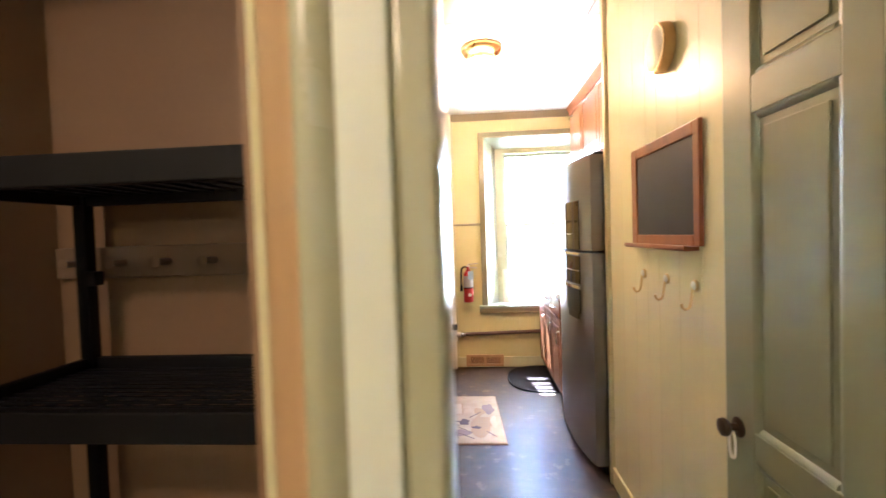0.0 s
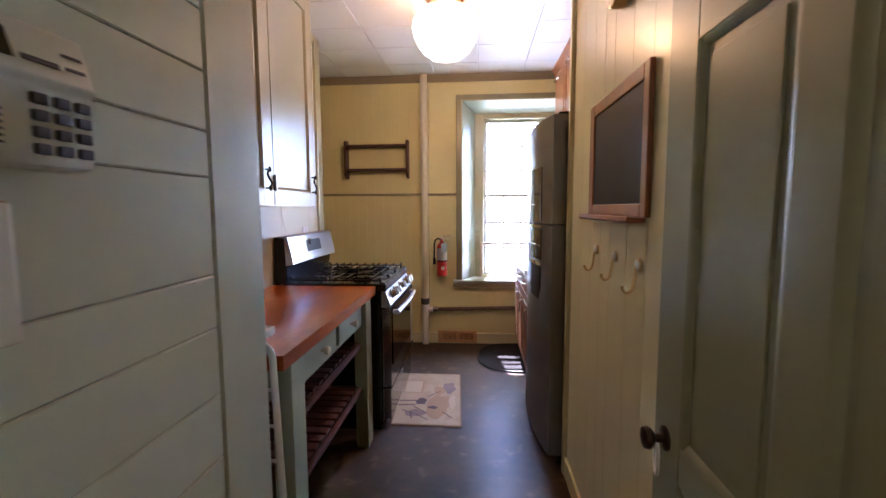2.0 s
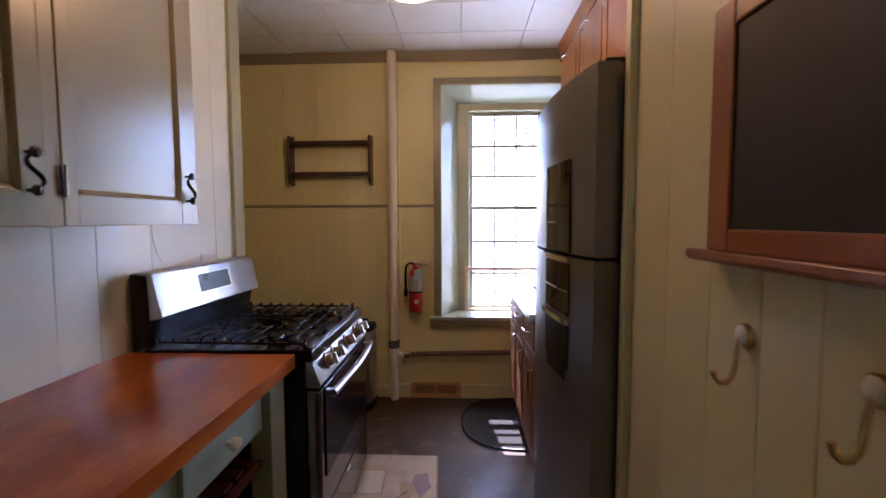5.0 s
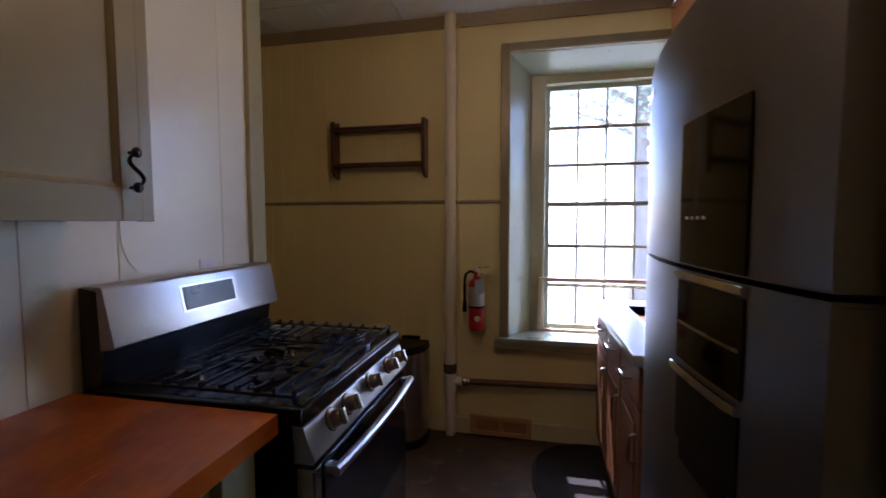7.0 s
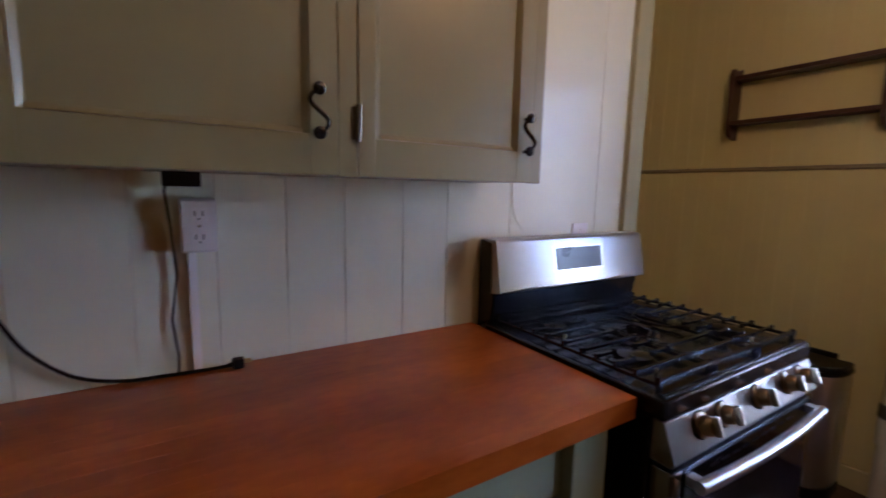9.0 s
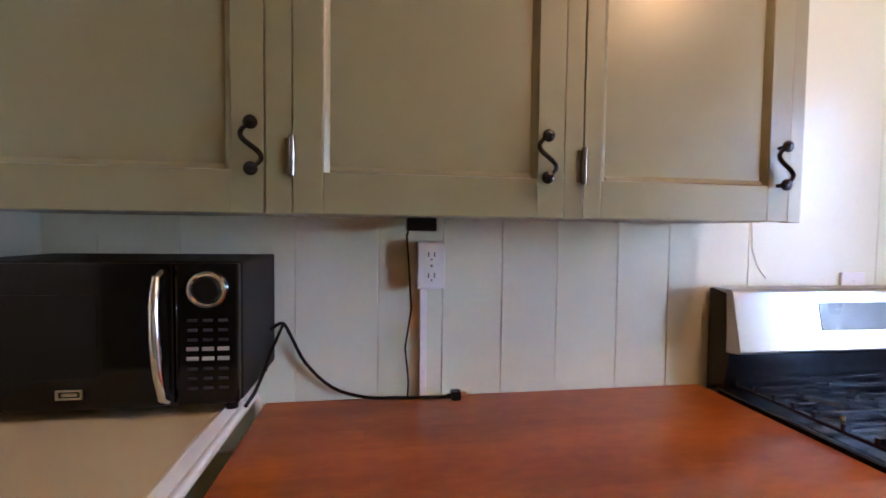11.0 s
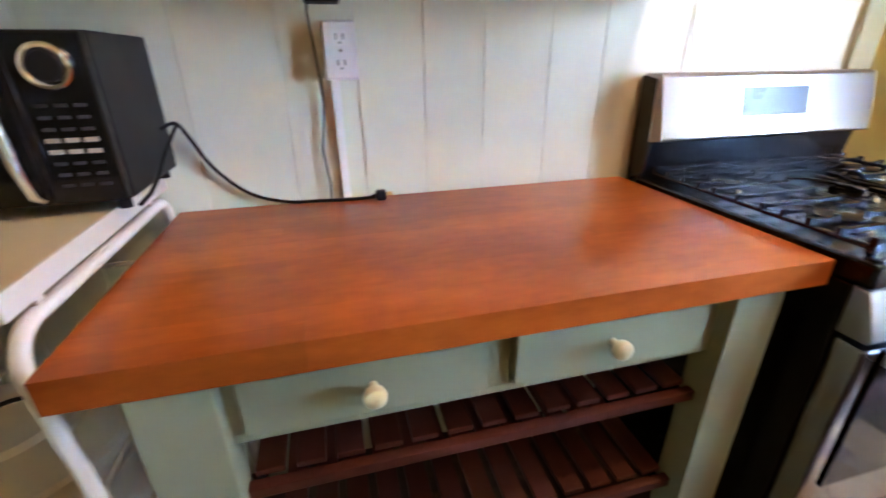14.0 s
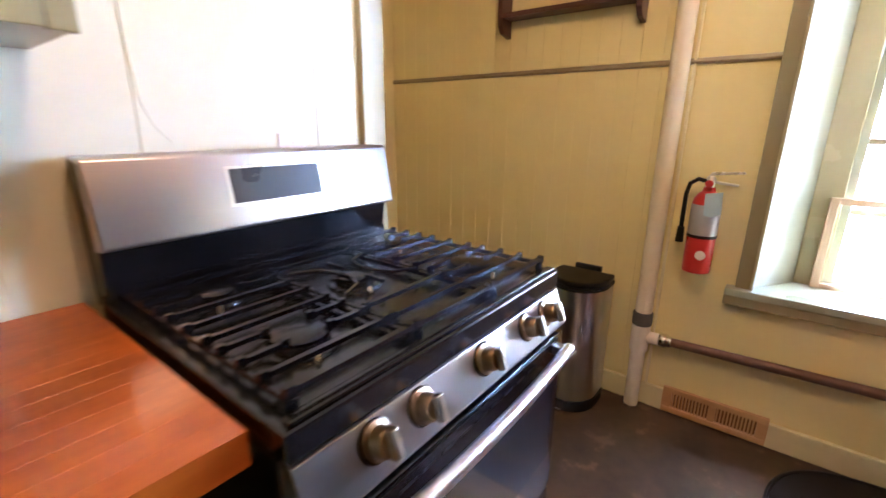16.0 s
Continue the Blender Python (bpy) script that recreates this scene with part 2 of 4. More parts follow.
def tube(pts, r, seg=10, cap=True):
    """A round bar along points; r is one radius or one a point."""
    bm = bmesh.new()
    pts = [Vector(p) for p in pts]
    rs = r if isinstance(r, (list, tuple)) else [r] * len(pts)
    rings, side = [], None
    for i, p in enumerate(pts):
        d = (pts[min(i + 1, len(pts) - 1)] - pts[max(i - 1, 0)]).normalized()
        if side is None or abs(side.dot(d)) > .95:
            side = d.orthogonal().normalized()
        side = (side - d * side.dot(d)).normalized()
        up = d.cross(side)
        rings.append([bm.verts.new(p + rs[i] * (math.cos(a) * side + math.sin(a) * up)) for a in [2 * math.pi * k / seg for k in range(seg)]])
    for a, b in zip(rings, rings[1:]):
        for k in range(seg):
            bm.faces.new((a[k], a[(k + 1) % seg], b[(k + 1) % seg], b[k]))
    if cap:
        bm.faces.new(rings[0][::-1])
        bm.faces.new(rings[-1])
    return bm


def arc(c, r, a0, a1, n, u=(1, 0, 0), v=(0, 0, 1)):
    u, v, c = Vector(u), Vector(v), Vector(c)
    return [c + r * (math.cos(radians(a0 + (a1 - a0) * i / n)) * u + math.sin(radians(a0 + (a1 - a0) * i / n)) * v) for i in range(n + 1)]


def lathe(profile, c, seg=28, axis='Z', sx=1.0):
    """Profile of (radius, height) pairs turned round an axis through c."""
    bm = bmesh.new()
    rings = []
    for r, h in profile:
        ring = []
        for k in range(seg):
            a = 2 * math.pi * k / seg
            p = (r * math.cos(a) * sx, r * math.sin(a), h)
            if axis == 'X':
                p = (h, p[0], p[1])
            elif axis == 'Y':
                p = (p[0], h, p[1])
            ring.append(bm.verts.new(Vector(p) + Vector(c)))
        rings.append(ring)
    for a, b in zip(rings, rings[1:]):
        for k in range(seg):
            bm.faces.new((a[k], a[(k + 1) % seg], b[(k + 1) % seg], b[k]))
    if profile[0][0] > 1e-4:
        bm.faces.new(rings[0][::-1])
    if profile[-1][0] > 1e-4:
        bm.faces.new(rings[-1])
    bmesh.ops.remove_doubles(bm, verts=bm.verts[:], dist=1e-5)
    return bm


def prism(poly, a, b, axis='Y', r=0.0):
    """A flat outline drawn out from a to b along an axis. The outline's pairs are the other two axes in order."""
    bm = bmesh.new()
    put = {'X': lambda p, h: (h, p[0], p[1]), 'Y': lambda p, h: (p[0], h, p[1]), 'Z': lambda p, h: (p[0], p[1], h)}[axis]
    lo, hi = [bm.verts.new(put(p, a)) for p in poly], [bm.verts.new(put(p, b)) for p in poly]
    n = len(poly)
    for k in range(n):
        bm.faces.new((lo[k], lo[(k + 1) % n], hi[(k + 1) % n], hi[k]))
    bm.faces.new(lo[::-1])
    bm.faces.new(hi)
    return bev(bm, r)


def mesh_of(name, bm, material, smooth=True):
    bmesh.ops.recalc_face_normals(bm, faces=bm.faces[:])
    for f in bm.faces:
        f.smooth = smooth
    for e in bm.edges:
        if len(e.link_faces) == 2:
            a, b = (f.calc_area() + 1e-12 for f in e.link_faces)
            turn = e.calc_face_angle(0)
            e.smooth = not (turn > radians(38) or (turn > radians(12) and max(a, b) > 6 * min(a, b)))
    me = bpy.data.meshes.new(name)
    bm.to_mesh(me)
    bm.free()
    me.materials.append(M[material])
    return me


def single(name, bm, material, label="", category="", group="", kind=""):
    return tagged(new(name, mesh_of(name, bm, material)), label, category, group, kind)


def thing(name, loc, label, category, group="", kind=""):
    ob = tagged(new(name), label, category, group, kind)
    ob.empty_display_size = .05
    ob.matrix_world = Matrix.Translation(loc)
    return ob


def part(name, bm, material, parent, label=""):
    ob = new(name, mesh_of(name, bm, material))
    ob.parent = parent
    if parent.parent is None:
        ob.matrix_parent_inverse = parent.matrix_basis.inverted()
    return tagged(ob, label)


def structure(name, bm, material, label=""):
    return single(name, bm, material, label, kind="structure")


def wall_with_hole(x0, x1, y0, y1, z0, z1, hx0, hx1, hz0, hz1):
    """A wall along x, with an opening."""
    bm = bmesh.new()
    add_box(bm, x0, hx0, y0, y1, z0, z1)
    add_box(bm, hx1, x1, y0, y1, z0, z1)
    add_box(bm, hx0, hx1, y0, y1, z0, hz0)
    add_box(bm, hx0, hx1, y0, y1, hz1, z1)
    return bm

# ---- the large structure ----
CEIL = 2.59
structure("floor", bx(-2.1, 1.6, -2.6, 4.5, -.1, 0), "floor", "dark brown mottled sheet flooring with a dull shine")

# ceiling of square tiles with fine joints, one mesh
bm = add_box(bmesh.new(), -2.1, 1.6, -2.6, 4.5, CEIL + .012, CEIL + .1)
xs = [-1.93, -1.52, -1.115, -.675, -.27, .135, .545, .95, 1.3]
for c, (xa, xb) in enumerate(zip(xs, xs[1:])):
    y = 4.2
    first = (.335, .335, .335, .335, .335, .335, .27, .27)[c] if c % 2 else .58 - .25
    stops = [4.2, 4.2 - first] + [4.2 - first - .4 * k for k in range(1, 13)]
    for ya, yb in zip(stops, stops[1:]):
        t = add_box(bmesh.new(), xa + .0025, xb - .0025, yb + .0025, ya - .0025, CEIL, CEIL + .014)
        bmesh.ops.bevel(t, geom=[e for e in t.edges if all(v.co.z < CEIL + .001 for v in e.verts)], offset=.003, segments=1, affect='EDGES')
        bm = merge(bm, t)
structure("ceiling", bm, "ceiling", "off-white square ceiling tiles with fine joints")

wall_north = structure("wall_north", wall_with_hole(-2.0, 1.32, 4.2, 4.52, 0, CEIL, -.014, 1.132, .60, 2.344), "ochre", "cream-yellow boarded end wall")
wall_west = structure("wall_west", bx(-1.2, -1.087, .68, 3.2, 0, CEIL), "white_cream", "cream vertical plank wall behind the counter")
structure("wall_alcove_south", bx(-1.98, -1.2, 3.1, 3.2, 0, CEIL), "ochre")
structure("wall_alcove_west", bx(-1.98, -1.88, 3.2, 4.2, 0, CEIL), "ochre")
wall_east = structure("wall_east", bx(.597, .70, .03, 2.115, 0, CEIL), "cream", "cream vertical plank wall beside the door")
structure("wall_recess", bx(.70, 1.32, 2.03, 2.115, 0, CEIL), "cream")
structure("wall_sink", bx(1.22, 1.32, 2.115, 4.2, 0, CEIL), "cream")
wall_partition = structure("wall_partition", bx(-.30, -.257, .077, .735, 0, CEIL), "plank", "glossy grey-cream horizontal boards")
wall_nook = structure("wall_nook", bx(-1.087, -.30, .68, .733, 0, CEIL), "white_cream")
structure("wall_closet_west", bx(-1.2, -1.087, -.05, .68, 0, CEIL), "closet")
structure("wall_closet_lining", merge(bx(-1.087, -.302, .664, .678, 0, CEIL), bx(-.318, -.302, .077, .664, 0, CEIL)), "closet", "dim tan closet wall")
structure("wall_doorway", merge(bx(-1.2, 1.5, -.05, .03, 2.08, CEIL), bx(.62, 1.5, -.05, .03, 0, 2.08), bx(-1.9, -1.06, -.05, .03, 0, 2.08)), "white_cream")
structure("wall_hall_west", bx(-1.9, -1.8, -2.5, -.05, 0, CEIL), "white_cream")
structure("wall_hall_east", bx(1.4, 1.5, -2.5, -.05, 0, CEIL), "white_cream")
structure("wall_hall_south", bx(-1.9, 1.5, -2.6, -2.5, 0, CEIL), "white_cream")


prof = [(0, 0), (0, -.066), (-.012, -.066), (-.018, -.04), (-.03, -.016), (-.034, 0)]
structure("crown_moulding", prism([(4.2 + a, CEIL + b) for a, b in prof], -1.88, 1.22, 'X'), "crown")
structure("crown_moulding_west", prism([(-1.087 - a, CEIL + b) for a, b in prof], 2.46, 3.2, 'Y'), "sage_trim")
structure("baseboard", bx(-1.88, .54, 4.183, 4.2, 0, .105, .004), "cream")
structure("baseboard_east", bx(.572, .586, 1.0, 2.11, 0, .095, .004), "cream")
structure("corner_trim", bx(-1.2, -1.055, 3.19, 3.285, 0, CEIL, .006), "sage_trim", "sage green corner board at the end of the wall")
structure("corner_trim_east", bx(.565, .70, 2.085, 2.12, 0, CEIL, .006), "cream")
structure("rail_trim", prism([(4.2, 1.462), (4.188, 1.462), (4.184, 1.47), (4.188, 1.482), (4.2, 1.484)], -1.88, -.07, 'X'), "crown")
structure("batten_trim", bx(-.335, -.325, 4.186, 4.2, .1, 2.53, .003), "cream")

# doorway jambs and casing between hall, closet and kitchen
jamb = thing("door_frame", (-.2, 0, 0), "sage green and cream painted door jamb with worn edge", "door frame", kind="structure")
part("jamb", prism([(-.240, -.006), (-.1775, -.006), (-.176, -.011), (-.156, -.012), (-.152, -.008), (-.151, .020), (-.240, .020)], 0, 2.08, 'Z', .002), "sage_trim", jamb)
part("jamb_board", bx(-.256, -.152, .0205, .080, 0, 2.08, .003), "plank", jamb, "glossy grey-cream board")
part("casing", prism([(-.2395, -.0065), (-.2395, -.010), (-.235, -.0135), (-.224, -.0135), (-.2165, -.009), (-.2140, -.0065)], 0, 2.10, 'Z'), "sage_trim", jamb)
part("stop", bx(-.2135, -.1805, -.0115, -.0065, 0, 2.07, .002), "white_cream", jamb, "cream painted door stop")
part("edge_board", prism([(-.2405, -.008), (-.2905, .046), (-.2905, .0765), (-.2575, .0765), (-.2575, .0203), (-.2405, .0203)], 0, 2.08, 'Z'), "raw_wood", jamb, "bare worn wood edge")
part("edge_liner", prism([(-.283, .0365), (-.2965, .048), (-.2965, .0765), (-.2907, .0765), (-.2907, .0455)], 0, 2.08, 'Z'), "cream", jamb, "ragged cream paint edge")
lp = bx(-.004, .004, -.0012, .0012, 1.185, 1.20)
lp.transform(Matrix.Translation((-.2545, .0058, 0)) @ Matrix.Rotation(radians(132.8), 4, 'Z'))
part("latch_plate", lp, "bronze", jamb)
part("jamb", bx(.575, .62, -.05, .06, 0, 2.08, .006), "door_green", jamb)
part("head", bx(-.205, .62, -.05, .05, 2.08, 2.12, .006), "sage_trim", jamb)

# ---- window ----
WY = 4.44
window = thing("window_1", (.56, 4.3, .64), "tall many-paned sash window in a deep splayed reveal", "window", kind="structure")
part("casing", merge(bx(-.07, -.012, 4.172, 4.2, .64, 2.40, .004), bx(1.13, 1.19, 4.172, 4.2, .64, 2.40, .004), bx(-.0115, 1.1295, 4.172, 4.2, 2.342, 2.40, .004)), "sage", window)
part("casing_bead", merge(bx(-.024, -.013, 4.164, 4.1715, .64, 2.354, .003), bx(-.013, 1.13, 4.164, 4.1715, 2.343, 2.354, .003)), "sage_trim", window)
part("reveal", prism([(-.012, 4.2), (-.06, 4.2), (-.06, 4.5), (.155, 4.5), (.115, 4.40)], .64, 2.342, 'Z'), "pale_green", window)
part("reveal", prism([(1.13, 4.2), (1.18, 4.2), (1.18, 4.5), (.985, 4.5), (.985, 4.40)], .64, 2.342, 'Z'), "pale_green", window)
part("head_reveal", prism([(4.2, 2.342), (4.2, 2.38), (4.5, 2.38), (4.5, 2.26), (4.40, 2.26)], -.012, 1.13, 'X'), "pale_green", window)
part("sill", bx(-.10, 1.21, 4.14, 4.42, .612, .64, .006), "pale_green", window)
part("apron", bx(-.10, 1.21, 4.15, 4.199, .572, .611, .005), "sage", window)
part("frame", merge(bx(.108, .196, 4.385, 4.5, .641, 2.27, .004), bx(.944, .99, 4.39, 4.5, .641, 2.27, .004), bx(.196, .944, 4.39, 4.5, 2.213, 2.27, .004), bx(.196, .944, 4.39, 4.5, .6405, .655, .003)), "sage_trim", window)


def sash(y, z0, z1, rows):
    s = part("sash", merge(bx(.197, .225, y, y + .032, z0, z1, .003), bx(.915, .943, y, y + .032, z0, z1, .003),
                           bx(.225, .915, y, y + .032, z0, z0 + .03, .003), bx(.225, .915, y, y + .032, z1 - .03, z1, .003)), "pale_green", window)
    for k in range(1, 4):
        x = .225 + .69 * k / 4
        part("muntin", bx(x - .008, x + .008, y + .004, y + .026, z0 + .03, z1 - .03, .004), "sage_trim", s)
    for k in range(1, rows):
        z = z0 + .03 + (z1 - z0 - .06) * k / rows
        part("muntin", bx(.225, .915, y + .002, y + .0285, z - .011, z + .011, .003), "sage_trim", s)
    g = part("pane", bx(.222, .918, y + .013, y + .017, z0 + .027, z1 - .027), "glass", s)
    g.visible_shadow = False
    return s


sash(4.445, 1.445, 2.213, 3)
sash(4.41, .655, 1.475, 3)
part("screen_frame", merge(bx(.158, .186, 4.362, 4.3845, .641, .99, .003), bx(.9, .925, 4.365, 4.389, .641, .99, .003), bx(.186, .9, 4.367, 4.387, .965, .99, .003), bx(.186, .9, 4.367, 4.387, .641, .66, .003)), "pale_pine", window, "bare pine screen frame")
part("latch", merge(bx(.53, .59, 4.385, 4.41, 1.476, 1.49, .003), tube([(.56, 4.395, 1.49), (.585, 4.39, 1.505)], .005)), "nickel", window)

# ---- outside ----
# Doubles as a reflector: paleness added for the room's light.
structure("ground", bx(-400, 400, 4.53, 800, -.6, -.5), "bounce_ground", "pale sunlit ground beyond the window, brightened to bounce daylight indoors")


def tree(x, y, h, seed, spread=2.6, low=3.0):
    random.seed(seed)
    t = thing("tree", (x, y, -.5), "leafy tree with a pale trunk in the yard", "tree", "trees outside")
    limbs, tips = [], []
    trunk = [(x, y, -.6), (x + .04, y, 1.2), (x - .05, y + .05, low), (x + .02, y, h * .75)]
    limbs.append(tube(trunk, [.24, .2, .17, .07], 12))
    for k in range(11):
        a, z = k * 2.4, low + (h * .7 - low) * k / 11
        r = spread * random.uniform(.6, 1)
        p = [(x, y, z), (x + .4 * r * math.cos(a), y + .4 * r * math.sin(a), z + .5), (x + r * math.cos(a), y + r * math.sin(a), z + 1.1)]
        limbs.append(tube(p, [.07, .045, .015], 7))
        tips += p[1:]
    part("trunk", merge(*limbs), "bark", t)
    bm = bmesh.new()
    for k in range(2600):
        c = Vector(random.choice(tips)) + Vector((random.gauss(0, .5), random.gauss(0, .5), random.gauss(0, .4)))
        d, e = Vector((random.uniform(-1, 1), random.uniform(-1, 1), random.uniform(-.6, .6))).normalized(), Vector((random.uniform(-1, 1), random.uniform(-1, 1), random.uniform(-1, 1)))
        e = (e - d * e.dot(d)).normalized()
        s = random.uniform(.06, .13)
        bm.faces.new([bm.verts.new(c + s * q) for q in (d, .45 * e, -d, -.45 * e)])
    part("crown", bm, "leaf", t)


tree(2.3, 11.5, 7.5, 3, 2.7, 2.9)
tree(-2.3, 15.0, 9.5, 5, 3.4, 3.2)

# ---- sink side: fridge, base cabinet, upper cabinets ----
fr = thing("fridge", (.85, 2.6, 0), "large dull stainless fridge with a black dispenser in a curved door", "fridge")
FY0, FY1 = 2.14, 3.05


def fx(y, bulge=.052, edge=.502):
    u = (y - (FY0 + FY1) / 2) / ((FY1 - FY0) / 2)
    return edge - bulge * (1 - u * u)


def curved(y0, y1, z0, z1, off=0.0, depth=.07, n=18, r=.006, z0b=None):
    ys = [y0 + (y1 - y0) * k / n for k in range(n + 1)]
    poly = [(fx(y) - off, y) for y in ys] + ([(fx(y) - off + depth, y) for y in reversed(ys)] if off else [(.57, y1), (.57, y0)])
    bm = prism(poly, z0, z1, 'Z')
    if r:
        bmesh.ops.bevel(bm, geom=[e for e in bm.edges if abs(e.verts[0].co.z - e.verts[1].co.z) < 1e-6], offset=r, segments=2, affect='EDGES', clamp_overlap=True)
    return bm


part("body", bx(.575, 1.2, FY0 + .004, FY1 - .004, .03, 1.765, .006), "fridge_steel", fr)
up_door = part("upper_door", curved(FY0, FY1, 1.258, 1.785), "fridge_steel", fr)
low_door = part("lower_door", curved(FY0, FY1, .065, 1.248), "fridge_steel", fr)
part("gasket", bx(.5705, .5745, FY0 + .01, FY1 - .01, .07, 1.77), "black_matte", fr)
part("toe_grille", merge(bx(.56, .574, FY0 + .02, FY1 - .02, .012, .06), *[bx(.553, .5595, FY0 + .03, FY1 - .03, z, z + .006) for z in (.018, .03, .042)]), "black_matte", fr)
part("control_panel", curved(2.29, 2.535, 1.262, 1.548, .004, .003, 10, 0), "black_glass", up_door, "black glass control panel")
part("dispenser_panel", curved(2.29, 2.535, 1.06, 1.225, .004, .003, 10, 0), "black_glass", low_door)
part("dispenser_recess", merge(curved(2.295, 2.53, .89, 1.03, .004, .003, 10, 0), curved(2.32, 2.505, .85, .8895, .004, .003, 8, 0)), "black_matte", low_door, "dark dispenser recess")
part("trim_bar", curved(2.285, 2.54, 1.034, 1.052, .016, .014, 10, .003), "chrome", low_door)
part("trim_bar", curved(2.285, 2.54, 1.232, 1.246, .012, .011, 14, .003), "chrome", low_door)
part("divider_bar", curved(2.30, 2.525, 1.135, 1.141, .006, .004, 10, 0), "nickel", low_door)
part("badge", curved(2.86, 2.96, 1.70, 1.722, .004, .003, 4, 0), "nickel", up_door)
for k in range(4):
    part("indicator", bx(fx(2.42 + .025 * k) - .0062, fx(2.42 + .025 * k) - .0042, 2.415 + .025 * k, 2.427 + .025 * k, 1.352, 1.358), "label_white", up_door)
for y in (FY0 + .05, FY1 - .05):
    part("hinge_cover", bx(.53, .62, y - .03, y + .03, 1.786, 1.80, .005), "black_matte", fr)
for y in (FY0 + .08, FY1 - .08):
    part("foot", lathe([(.02, 0), (.02, .012), (.012, .013), (.012, .03)], (.66, y, 0), 12), "black_matte", fr)
    part("foot", lathe([(.02, 0), (.02, .012), (.012, .013), (.012, .03)], (1.12, y, 0), 12), "black_matte", fr)

sc = thing("sink_cabinet", (.85, 3.6, 0), "orange-brown wooden base cabinet under the sink counter", "cabinet")
# Wood darkened in colour, for its place away from the globe light.
part("body", merge(bx(.515, 1.215, 3.07, 4.145, .10, .858, .002), bx(.56, 1.215, 3.08, 4.14, 0, .0995)), "oak_shaded", sc)
for k in range(3):
    ya = 3.08 + k * .355
    d = part("drawer_front", bx(.497, .5145, ya + .006, ya + .345, .70, .845, .004), "oak_shaded", sc)
    part("handle", tube([(.497, ya + .12, .775), (.475, ya + .125, .775), (.470, ya + .135, .775), (.470, ya + .215, .775), (.475, ya + .225, .775), (.497, ya + .23, .775)], .005, 8), "chrome", d)
    d = part("door", merge(bx(.500, .5145, ya + .006, ya + .345, .12, .685, .004), bx(.494, .4995, ya + .06, ya + .29, .18, .625, .003)), "oak_shaded", sc)
    part("handle", tube([(.499, ya + .04, .60), (.480, ya + .04, .595), (.475, ya + .04, .585), (.475, ya + .04, .505), (.480, ya + .04, .495), (.499, ya + .04, .49)], .005, 8), "chrome", d)
wt = thing("worktop", (.85, 3.6, .86), "white laminate counter with an inset steel sink", "worktop")
hole = (.62, 1.05, 3.38, 3.95)
part("slab", merge(bx(.468, hole[0], 3.06, 4.16, .86, .90, .006), bx(hole[1], 1.215, 3.06, 4.16, .86, .90, .006), bx(hole[0], hole[1], 3.06, hole[2], .86, .90), bx(hole[0], hole[1], hole[3], 4.16, .86, .90)), "counter", wt)
bm = bmesh.new()
add_box(bm, hole[0], hole[1], hole[2], hole[3], .72, .9)
bm.faces.remove(max(bm.faces, key=lambda f: f.calc_center_median().z))
bmesh.ops.solidify(bm, geom=bm.faces[:], thickness=.004)
part("basin", bm, "steel", wt)
part("rim", merge(bx(hole[0] - .02, hole[0], hole[2] - .02, hole[3] + .02, .9005, .905, .002), bx(hole[1], hole[1] + .02, hole[2] - .02, hole[3] + .02, .9005, .905, .002), bx(hole[0], hole[1], hole[2] - .02, hole[2], .9005, .905, .002), bx(hole[0], hole[1], hole[3], hole[3] + .02, .9005, .905, .002)), "steel", wt)

uc = thing("upper_cabinet", (1.0, 3.1, 1.98), "orange-brown wooden wall cupboards running up to the ceiling", "cabinet")
part("body", bx(.86, 1.215, 2.13, 4.155, 2.0, 2.525, .002), "oak", uc)
part("crown_strip", prism([(.84, 2.51), (.86, 2.51), (.86, 2.5895), (.815, 2.5895), (.82, 2.57), (.835, 2.55)], 2.13, 4.155, 'Y'), "oak", uc)
for k in range(4):
    ya = 2.14 + k * .50
    d = part("door", merge(bx(.842, .8595, ya + .005, ya + .49, 2.01, 2.50, .004), bx(.836, .8415, ya + .07, ya + .425, 2.08, 2.43, .003)), "oak", uc)
    part("handle", tube([(.842, ya + .30, 2.46), (.82, ya + .305, 2.46), (.816, ya + .315, 2.46), (.816, ya + .41, 2.46), (.82, ya + .42, 2.46), (.842, ya + .425, 2.46)], .006, 8), "chrome", d)

# ---- counter side ----
tb = thing("kitchen_table", (-.77, 1.83, 0), "green painted work table with a red-brown butcher block top", "table")
random.seed(21)
for r_ in range(14):
    xa, y_ = -1.072 + .617 * r_ / 14, 1.236
    while y_ < 2.43:
        y2 = min(2.436, y_ + random.uniform(.22, .62))
        y2 = 2.436 if 2.436 - y2 < .12 else y2
        sb_ = bx(xa, xa + .617 / 14, y_, y2, .838, .887, .0002, 1)
        part("stave", sb_, "top", tb)
        y_ = y2
for (x, y) in ((-.535, 1.31), (-.535, 2.255), (-1.06, 1.31), (-1.06, 2.255)):
    part("leg", bx(x, x + .07, y, y + .105, 0, .838, .004), "table_green", tb)
part("apron", merge(bx(-.515, -.495, 1.415, 2.255, .822, .8375), bx(-.515, -.495, 1.415, 2.255, .70, .716, .002), bx(-.515, -.4955, 1.415, 1.431, .716, .822), bx(-.515, -.4955, 1.812, 1.846, .716, .822), bx(-.515, -.4955, 2.226, 2.255, .716, .822), bx(-1.04, -1.02, 1.38, 2.255, .70, .838), bx(-1.0, -.52, 1.325, 1.345, .70, .838), bx(-1.0, -.52, 2.32, 2.34, .70, .838)), "table_green", tb)
